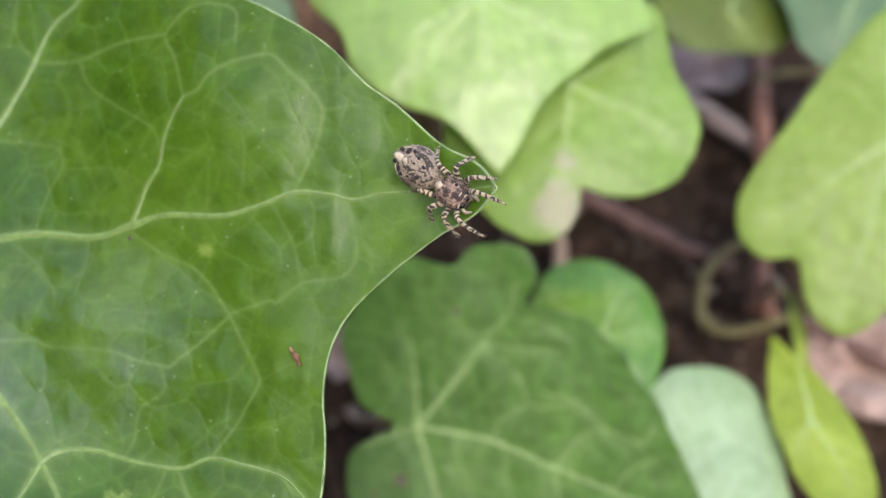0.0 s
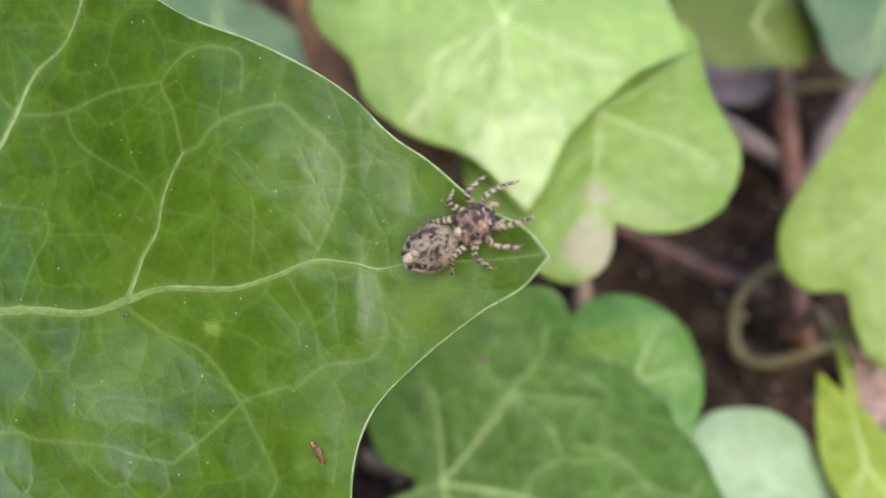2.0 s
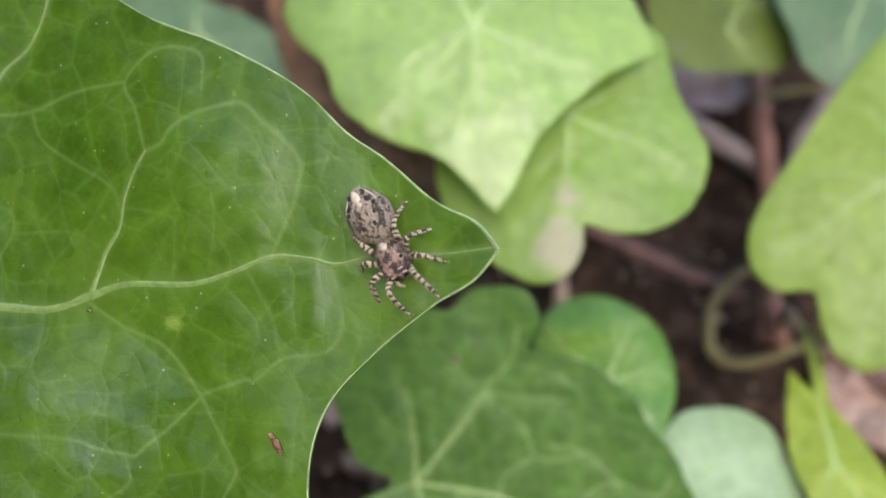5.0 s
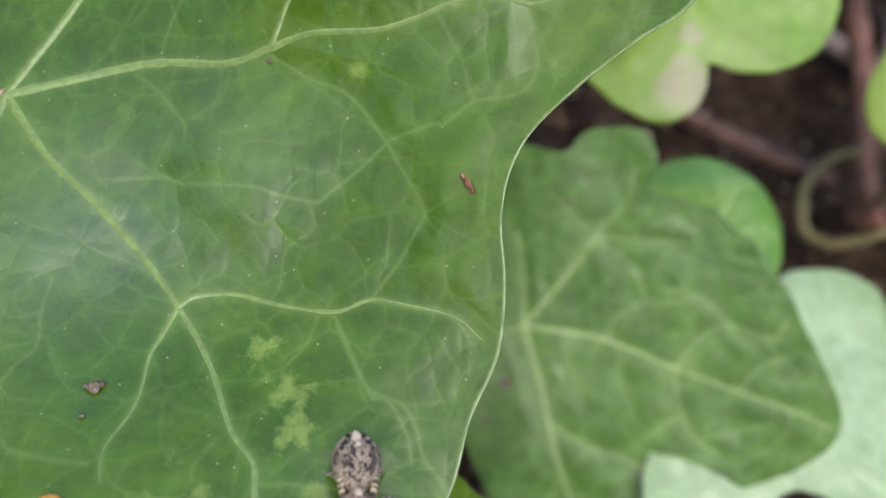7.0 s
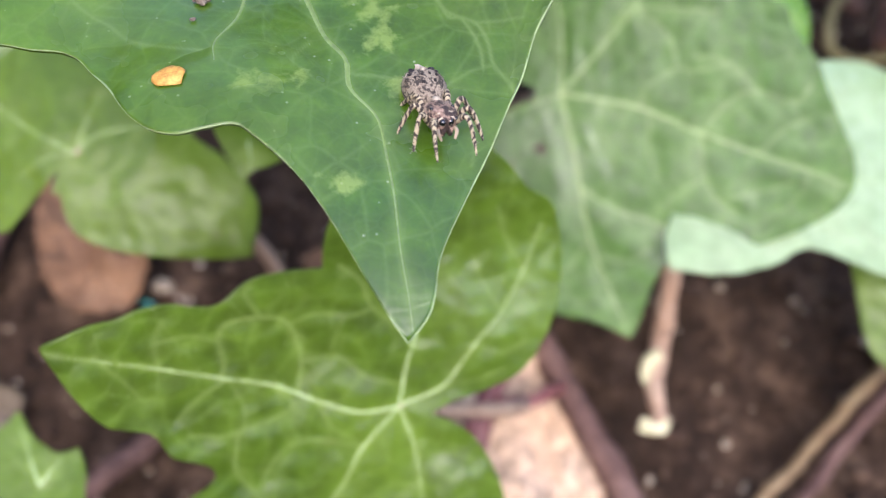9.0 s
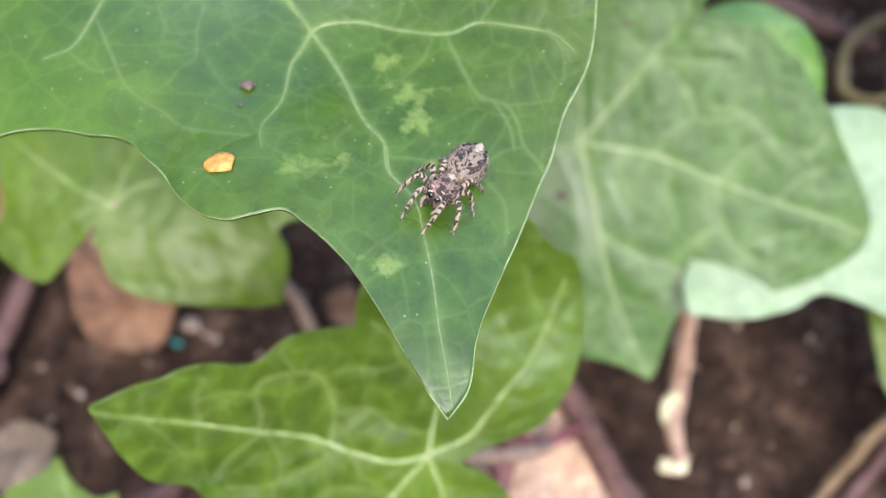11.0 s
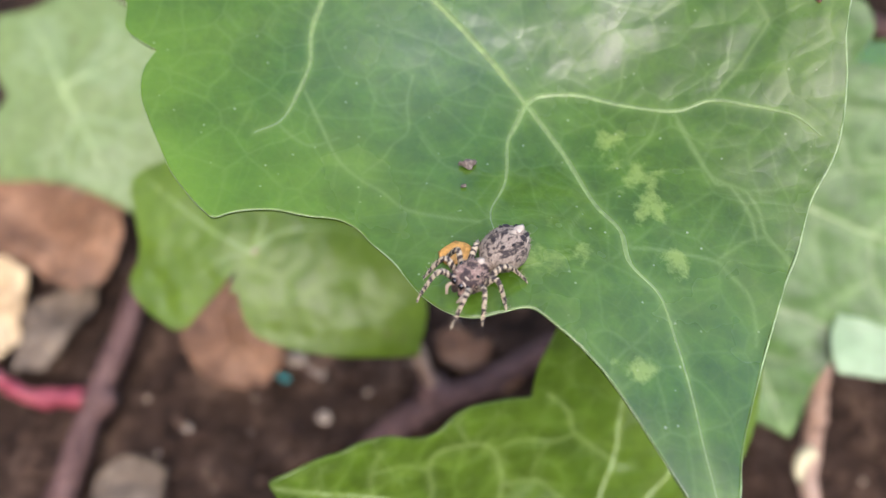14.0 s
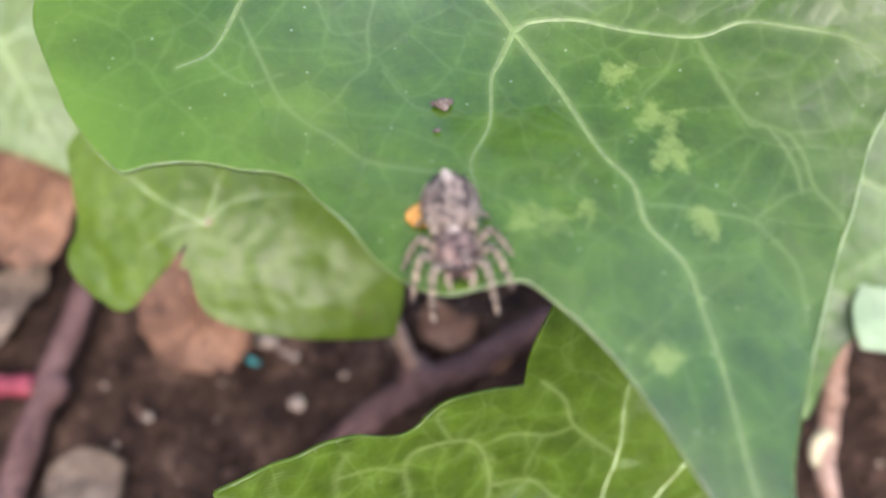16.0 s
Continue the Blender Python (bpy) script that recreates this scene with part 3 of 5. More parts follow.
def soil_height(x, y):
    p = Vector((x, y, 0))
    near = 1.0 / (1.0 + (max(0.0, math.hypot(x, y - 0.03) - 0.16) * 12) ** 2)
    return near * (0.0022 * noise.noise(p * 45) + 0.0010 * noise.noise(p * 170) + 0.0006 * abs(noise.noise(p * 420)) + 0.0004 * noise.noise(p * 900)) - 0.0006


def ground():
    xs, ys = steps_out(-0.105, 0.085, 0.0009, 60.0), steps_out(-0.02, 0.135, 0.0009, 60.0)
    verts = [(x, y, soil_height(x, y)) for y in ys for x in xs]
    w = len(xs)
    faces = [(j * w + i, j * w + i + 1, (j + 1) * w + i + 1, (j + 1) * w + i) for j in range(len(ys) - 1) for i in range(w - 1)]
    mesh = bpy.data.meshes.new("ground")
    mesh.from_pydata(verts, [], faces)
    for f in mesh.polygons:
        f.use_smooth = True
    mesh.materials.append(soil_mat)
    tagged(new("ground", mesh), "dark brown crumbly garden soil with grit", "ground", "", "structure")


def scatter(name, count, sizes, mat, label, seed):
    """Loose crumbs lying on the soil, too many to count."""
    rng = random.Random(seed)
    proto = bmesh.new()
    bmesh.ops.create_icosphere(proto, subdivisions=1, radius=1.0)
    base = [v.co.copy() for v in proto.verts]
    tri = [[v.index for v in f.verts] for f in proto.faces]
    proto.free()
    verts, faces = [], []
    for _ in range(count):
        x, y = rng.uniform(-0.1, 0.08), rng.uniform(-0.02, 0.13)
        r = rng.uniform(*sizes) * (0.5 + rng.random() ** 3)
        turn = Euler((rng.uniform(0, 6), rng.uniform(0, 6), rng.uniform(0, 6))).to_matrix()
        sq = Vector((rng.uniform(0.7, 1.3), rng.uniform(0.6, 1.1), rng.uniform(0.5, 1.0)))
        k = len(verts)
        c = Vector((x, y, soil_height(x, y) + 0.35 * r))
        verts += [c + turn @ Vector((b.x * sq.x, b.y * sq.y, b.z * sq.z)) * r * rng.uniform(0.75, 1.2) for b in base]
        faces += [[k + i for i in f] for f in tri]
    mesh = bpy.data.meshes.new(name)
    mesh.from_pydata(verts, [], faces)
    mesh.materials.append(mat)
    tagged(new(name, mesh), label, "soil", "", "stuff")


def sky_block():
    """An unseen shrub-coloured ring, added to block low sky light; taller towards -x, -y."""
    verts, faces, n, rows = [], [], 96, 14
    for j in range(rows + 1):
        for i in range(n):
            a = 2 * math.pi * i / n
            z = (0.36 - 0.29 * math.sin(a + 0.75)) * j / rows
            r = 0.62 + 0.05 * noise.noise(Vector((math.cos(a) * 9, math.sin(a) * 9, z * 12))) + 0.03 * noise.noise(Vector((math.cos(a) * 31, math.sin(a) * 31, z * 36)))
            verts.append((r * math.cos(a), r * math.sin(a), z + (0.05 * noise.noise(Vector((a * 9, 0, 3))) if j == rows else 0) - 0.01))
    for j in range(rows):
        for i in range(n):
            faces.append((j * n + i, j * n + (i + 1) % n, (j + 1) * n + (i + 1) % n, (j + 1) * n + i))
    mesh = bpy.data.meshes.new("backdrop")
    mesh.from_pydata(verts, [], faces)
    mesh.materials.append(mottled("sky_block_green", [(0.012, 0.028, 0.008), (0.035, 0.075, 0.018), (0.07, 0.12, 0.035)], 55.0, 0.8, 0.8, 0.008, 5.0, 0.2))
    tagged(new("backdrop", mesh), "unseen dark green ring added to block low sky light", "shrubs", "", "structure")


ground()
sky_block()
scatter("soil_crumbs", 11000, (0.0002, 0.0009), crumb_mat, "loose dark brown crumbs of soil", 4)
scatter("grit", 800, (0.00025, 0.0008), grit_mat, "small pale grains of grit on soil", 9)

# ---- the large leaf on which the spider walks ----
MAIN_AT, MAIN_TURN = (-31.0, 27.0, 62.3), (16.8, -3.8, 1.3)
MAIN_EDGE = [(-173, 9.5), (-166, 12.5), (-160, 14.6), (-152.5, 13.4), (-144.7, 14.0), (-140, 13.7), (-136.8, 13.4), (-134.4, 14.5), (-129.7, 15.6), (-125, 16.3), (-120, 17.1), (-115.8, 17.9), (-112.7, 18.4), (-108, 19.1), (-106.3, 19.3), (-104.2, 18.8), (-98.8, 18.2), (-93, 18.3), (-87.8, 18.5), (-85.7, 18.9), (-83.1, 19.9), (-80.4, 21.0), (-77, 23.1), (-75.2, 23.9), (-72.2, 24.6), (-69.8, 24.7), (-66.5, 25), (-65, 26.1), (-61.7, 36.9), (-59.7, 36.3)]
MAIN_EDGE += [(-57, 34.4), (-53.2, 32.8), (-48.3, 31.3), (-44, 30.2), (-41.7, 29.8), (-37, 28.8), (-31, 28.4), (-24, 27.2), (-20, 26.4), (-15, 26.2), (-12.4, 26.5), (-6.9, 28.7), (-3.5, 31.2), (-2, 33), (-0.4, 34), (1.5, 33.3), (3.9, 31.6), (8.8, 29.6), (11.9, 28.3), (16, 27.3), (25, 24.8), (40, 22.2), (44, 22.1), (51, 26), (57, 30), (61, 33), (66, 29), (76, 22), (92, 16), (115, 12), (168, 9), (180, 8)]
MAIN_CUP = (0.006, -0.0520, -0.0057, 0.00690, 0.01028, 0.00690)
MAIN_SWELLS = [(10.6, -12, 5, -1.14), (24, -7, 4, 0.70), (9, -23.0, 5.6, 3.5), (20, 6, 5, 1.93), (17.5, -30, 4, 2.0), (12.5, -5.5, 2.8, 0.7)]
MAIN_SIDES = []
MAIN_SIDES.append(([(17.7, 6.9), (17.2, 9.0), (16.6, 10.6), (18.4, 11.7), (20.8, 10.8), (20.9, 9.0)], 0.1, 0.09, 0.65))
MAIN_SIDES.append(([(16.6, 10.6), (13.6, 11.0), (10.6, 10.7), (7.7, 11.2)], 0.1, 0.09, 0.65))
MAIN_SIDES.append(([(7.7, 11.2), (6.5, 13.2), (6.8, 15.5)], 0.088, 0.079, 0.47))
MAIN_SIDES.append(([(6.5, 13.2), (3.9, 14.7)], 0.08, 0.072, 0.32))
MAIN_SIDES.append(([(10.8, 10.7), (11.4, 9.1), (13.1, 7.6), (15.6, 5.7), (16.1, 4.5)], 0.088, 0.079, 0.47))
MAIN_SIDES.append(([(19.2, 6.4), (20.4, 5.4), (21.1, 4.6), (22.5, 5.0)], 0.08, 0.072, 0.32))
MAIN_SIDES.append(([(21.1, 4.6), (21.1, 3.0), (20.6, 0.8)], 0.08, 0.072, 0.32))
MAIN_SIDES.append(([(16.3, 4.5), (18.9, 3.5), (19.0, 2.5), (18.7, 0.7)], 0.08, 0.072, 0.32))
MAIN_SIDES.append(([(25.4, 4.8), (27.3, 4.8), (28.4, 4.2), (29.1, 3.0)], 0.088, 0.079, 0.47))
MAIN_SIDES.append(([(4.1, 7.1), (7.1, 6.5), (9.4, 5.8), (9.6, 4.6), (8.8, 3.3), (8.3, 1.9), (8.1, 1.0)], 0.088, 0.079, 0.47))
MAIN_SIDES.append(([(9.6, 4.6), (13.2, 4.0), (15.1, 2.7)], 0.08, 0.072, 0.32))
MAIN_SIDES.append(([(14.0, 0.5), (16.0, -1.0), (18.0, -2.1), (19.7, -4.5), (20.3, -5.7), (21.2, -7.5), (21.4, -8.1), (20.7, -9.2), (20.1, -10.1), (18.7, -11.7)], 0.1, 0.09, 0.65))
MAIN_SIDES.append(([(19.7, -4.5), (22.0, -4.1), (22.5, -4.2), (23.9, -3.4), (26.0, -3.3), (26.8, -2.1), (26.4, 0.6)], 0.1, 0.09, 0.65))
MAIN_SIDES.append(([(22.3, 0.9), (23.0, -0.4), (23.5, -1.6), (23.7, -2.8), (24.0, -3.4)], 0.088, 0.079, 0.47))
MAIN_SIDES.append(([(23.5, -1.6), (24.6, -0.9), (24.6, 0.5)], 0.08, 0.072, 0.32))
MAIN_SIDES.append(([(5.1, -4.8), (8.3, -4.9), (9.3, -5.3), (13.0, -5.9), (14.3, -6.4), (15.8, -6.8), (16.3, -6.9), (16.9, -6.5), (18.2, -5.7), (19.7, -4.6)], 0.1, 0.09, 0.65))
MAIN_SIDES.append(([(15.8, -6.8), (16.0, -8.1), (14.6, -9.0), (14.3, -10.7), (13.8, -11.3)], 0.088, 0.079, 0.47))
MAIN_SIDES.append(([(8.6, -9.4), (9.6, -9.0), (10.3, -7.9), (11.7, -7.6)], 0.08, 0.072, 0.32))
MAIN_SIDES.append(([(6.7, 0.7), (8.0, -0.4), (9.4, -2.2), (9.5, -3.2)], 0.088, 0.079, 0.47))
MAIN_SIDES.append(([(11.6, -5.5), (12.2, -4.3), (12.9, -3.7), (15.5, -4.1)], 0.08, 0.072, 0.32))
MAIN_SIDES.append(([(12.0, 0.5), (11.5, -1.1), (9.9, -2.1)], 0.08, 0.072, 0.32))
MAIN_SIDES.append(([(24.0, -3.5), (24.7, -5.3), (24.7, -7.1)], 0.08, 0.072, 0.32))
MAIN_SIDES.append(([(21.4, -8.1), (22.8, -7.5), (24.7, -7.1)], 0.08, 0.072, 0.32))
MAIN_SIDES.append(([(18.7, -11.9), (18.5, -10.4), (19.8, -9.7)], 0.08, 0.072, 0.32))
MAIN_SIDES.append(([(21.8, -8.3), (22.8, -9.1), (23.9, -9.8), (24.2, -10.8), (24.0, -12.2)], 0.08, 0.072, 0.32))
MAIN_SIDES.append(([(16.9, -12.1), (17.5, -13.4), (18.3, -15.2), (18.8, -16.1), (19.5, -16.3), (20.3, -17.8), (20.5, -19.0)], 0.1, 0.09, 0.65))
MAIN_SIDES.append(([(18.6, -11.6), (20.4, -12.1), (22.2, -12.5), (23.2, -13.3), (23.4, -14.3)], 0.1, 0.09, 0.65))
MAIN_SIDES.append(([(12.3, -17.8), (11.7, -18.7), (11.7, -19.4)], 0.088, 0.079, 0.47))
MAIN_SIDES.append(([(-3.2, -13.1), (-2.4, -13.8), (-1.4, -14.3), (-0.1, -13.8)], 0.088, 0.079, 0.47))
MAIN_SIDES.append(([(-2.1, -11.1), (-1.1, -13.0), (0.0, -15.0), (1.2, -16.1), (2.5, -16.9), (3.8, -17.9), (5.9, -18.4), (7.4, -18.6)], 0.1, 0.09, 0.65))
MAIN_SIDES.append(([(0.0, -15.0), (-0.0, -16.6)], 0.08, 0.072, 0.32))
MAIN_SIDES.append(([(3.4, -9.9), (3.2, -11.5), (3.4, -13.2), (2.7, -14.1), (2.3, -14.9), (1.4, -15.8)], 0.088, 0.079, 0.47))
MAIN_SIDES.append(([(1.0, -10.1), (1.8, -11.7), (3.3, -11.5)], 0.08, 0.072, 0.32))
MAIN_SIDES.append(([(4.0, -13.5), (5.5, -15.3), (7.9, -15.9)], 0.08, 0.072, 0.32))
MAIN_SIDES.append(([(14.4, -19.7), (15.7, -19.7), (18.3, -20.1), (19.0, -20.7), (19.9, -21.8), (20.1, -23.1), (20.0, -24.2)], 0.1, 0.09, 0.65))
MAIN_SIDES.append(([(18.7, -20.0), (20.0, -19.1), (21.0, -18.8)], 0.088, 0.079, 0.47))
MAIN_SIDES.append(([(17.1, -12.7), (17.9, -14.5), (18.7, -15.8), (20.1, -16.5), (20.7, -17.5), (21.0, -18.8), (21.7, -19.7), (22.0, -20.3)], 0.1, 0.09, 0.65))
MAIN_SIDES.append(([(20.1, -16.5), (21.3, -16.5), (22.5, -16.4)], 0.088, 0.079, 0.47))
MAIN_SIDES.append(([(16.2, -12.2), (15.7, -13.5), (14.8, -14.5), (14.6, -15.0)], 0.088, 0.079, 0.47))
MAIN_SIDES.append(([(18.3, -11.7), (20.3, -12.2), (22.3, -12.8), (23.1, -13.8), (23.1, -15.4)], 0.088, 0.079, 0.47))
MAIN_SIDES.append(([(3.8, -17.9), (3.7, -18.9), (3.5, -20.2)], 0.08, 0.072, 0.32))
MAIN_SIDES.append(([(7.9, -18.3), (8.7, -19.4), (10.0, -20.0)], 0.08, 0.072, 0.32))
MAIN_SIDES.append(([(26.4, 0.6), (27.0, -1.0), (27.3, -2.1), (28.1, -2.7)], 0.088, 0.079, 0.47))
MAIN_SIDES.append(([(28.1, 0.9), (29.7, 2.3)], 0.08, 0.072, 0.32))
MAIN_SIDES.append(([(31.6, 0.1), (31.5, -1.0)], 0.08, 0.072, 0.32))
MAIN_SIDES.append(([(17.8, 6.8), (18.6, 6.9), (19.2, 7.5), (20.3, 7.9), (21.7, 8), (22.9, 7.9), (23.8, 6.9), (24.6, 6.1), (25.3, 5.2), (25.4, 4.5), (25, 3.3), (24.4, 2.3), (23.7, 1.2)], 0.13, 0.1, 0.75))
MAIN_FLECKS = [(13.2, -13.8, 1), (14.7, -15.8, 1.1), (15.3, -17.2, 1.5), (13.9, -14.9, 0.8), (15.8, -16.2, 0.9), (14.2, -13.6, 0.7), (10.1, -20.5, 1.3), (12.1, -20.3, 0.9), (18.7, -1.2, 0.75), (11.2, -20.5, 1), (16.6, -20.4, 0.9), (14.5, -25.6, 1)]
# where the blade is paler and yellower: (u, v, width, strength)
MAIN_PALE = [(-8.0, -18.0, 4.5, 0.65), (-12.0, -10.5, 5.0, 0.5), (-3.0, -17.0, 5.0, 0.3), (6.0, -19.0, 5.0, 0.1), (23.0, 2.5, 8.0, 0.10)]
MAIN_VEINS = []
MAIN_VEINS.append(([(0, 0), (7.1, 1.1), (11.7, 0.5), (14.1, 0.8), (16.2, 1), (19.5, 0.5), (21.7, 0.7), (23.7, 1.1), (25.5, 0.8), (26.7, 0.4), (28.6, 0.5), (31.3, 0.1), (33.8, -0.1)], 0.252, 0.06))
MAIN_VEINS.append(([(0, 0), (6.8, 9.7), (8.9, 12.9), (11.8, 15.6), (15.5, 27)], 0.228, 0.06))
MAIN_VEINS.append(([(0, -0), (2.4, -3.4), (4.8, -5.8), (7.4, -8.7), (9.4, -11.4), (11.3, -14.3), (12.8, -17.3), (14, -18.8), (14.4, -20.5), (15.7, -22.0), (16.2, -23.8), (16.7, -26), (17.1, -28.5), (17.5, -30.5), (17.7, -32)], 0.228, 0.048))
MAIN_VEINS.append(([(0, 0), (-1.7, -5.6), (-2.1, -7.6), (-2.0, -9.3), (-2.3, -10.7), (-3.0, -12.8), (-4.3, -13.7)], 0.216, 0.072))
MAIN_VEINS.append(([(14.2, 0.9), (15.1, 2.6), (16, 3.6), (16.4, 4.8), (17.1, 6), (17.8, 6.8)], 0.16, 0.10))
MAIN_VEINS.append(([(9.4, -11.4), (10.2, -10.9), (12.1, -10.9), (14.4, -11.6), (17, -12.1), (18.7, -11.7), (20.4, -12.1), (22.5, -12.8), (23.7, -13.9)], 0.18, 0.054))
MAIN_VEINS.append(([(9.4, -11.4), (8.8, -12.9), (8.5, -13.8), (8.5, -16.2), (7.9, -18), (8.2, -19.3)], 0.18, 0.06))
main_leaf, main_outline, main_relief = ivy_leaf(
    MAIN_AT, MAIN_TURN, MAIN_EDGE, [], leaf_deep, vein_deep, "large deep green waxy ivy leaf with pale veins and yellow flecks", MAIN_CUP, MAIN_SWELLS, 0.1, 3,
    stalk=[(-31, 27, 62), (-38, 34, 52), (-50, 48, 20), (-54, 54, 1)], fine=(240, 1250), ragged=0.0, mains=MAIN_VEINS, sides=MAIN_SIDES, flecks=MAIN_FLECKS, valley=0.15, centre=(8.0, 2.0), young=MAIN_PALE, waxy=[(4.0, -8.0, 7.0, 1.8), (11.0, -4.0, 5.0, 1.2), (17.0, -26.0, 8.0, 1.0)], fade=1.0)


def rim(parent, outline, relief, a0, a1, mat, r=0.045):
    """The pale thickened rim of a leaf between two angles."""
    line = []
    for i in range(641):
        a = a0 + (a1 - a0) * i / 640
        far = outline.at(a)
        u, v = far * math.cos(radians(a)), far * math.sin(radians(a))
        line.append(Vector((u * MM, v * MM, (relief.at(u, v) - 0.06) * MM)))
    bm = bmesh.new()
    tube(bm, line, [r * MM, r * MM], 6, 1.0, 0.35)
    part("rim", bm, mat, parent, "pale thickened leaf rim")


rim(main_leaf, main_outline, main_relief, -152, -3, rim_pale)
rim(main_leaf, main_outline, main_relief, -3, 58, rim_pale, 0.06)


def on_leaf(u, v, lift=0.0, heading=0.0):
    """A pose standing on the large leaf at (u, v) millimetres, looking along heading."""
    e, h = 1.2, main_relief
    up = Vector((-(h.at(u + e, v) - h.at(u - e, v)) / (2 * e), -(h.at(u, v + e) - h.at(u, v - e)) / (2 * e), 1)).normalized()
    x = Vector((math.cos(radians(heading)), math.sin(radians(heading)), 0))
    x = (x - up * x.dot(up)).normalized()
    y = up.cross(x)
    m = Matrix((x, y, up)).transposed().to_4x4()
    m.translation = Vector((u, v, h.at(u, v) + lift)) * MM
    return main_leaf.matrix_world @ m


bpy.context.view_layer.update()


def lump(name, m, pieces, mat, label, category, group=""):
    """A small thing of a few joined lumps resting on a leaf or the soil."""
    bm = bmesh.new()
    for c, s in pieces:
        blob(bm, Vector(c) * MM, [k * MM for k in s], 2, 0.35, 900.0)
    ob = part(name, bm, mat)
    ob.matrix_world = m
    return tagged(ob, label, category, group)


lump("orange_scale", on_leaf(6.5, -20.4, 0.02, 10), [((0, 0, 0.06), (0.82, 0.66, 0.13)), ((0.25, 0.1, 0.06), (0.5, 0.5, 0.12))], orange_mat, "flat orange scale insect stuck on leaf", "scale insect")
lump("frass_crumb", on_leaf(6.6, -15.3, 0.02, 20), [((0, 0, 0.15), (0.32, 0.26, 0.2)), ((0.3, 0.05, 0.12), (0.18, 0.15, 0.14)), ((-0.34, 0.12, 0.12), (0.13, 0.12, 0.12)), ((0.02, -0.22, 0.1), (0.17, 0.13, 0.12))], frass_mat, "grey crumb of dirt on leaf", "crumb")
lump("frass_crumb", on_leaf(6.5, -16.6, 0.02, 20), [((0, 0, 0.08), (0.17, 0.09, 0.08))], frass_mat, "tiny grey crumb of dirt on leaf", "crumb")
lump("brown_speck", on_leaf(23.5, -7.1, 0.02, 115), [((0, 0, 0.1), (0.32, 0.17, 0.12)), ((0.42, 0.05, 0.08), (0.22, 0.13, 0.1)), ((-0.35, 0.02, 0.08), (0.16, 0.12, 0.09))], speck_mat, "tiny shiny brown speck on leaf", "crumb")
lump("frass_crumb", on_leaf(14.1, 0.1, 0.02, 20), [((0, 0, 0.06), (0.13, 0.1, 0.08))], frass_mat, "tiny dark crumb of dirt on leaf", "crumb")

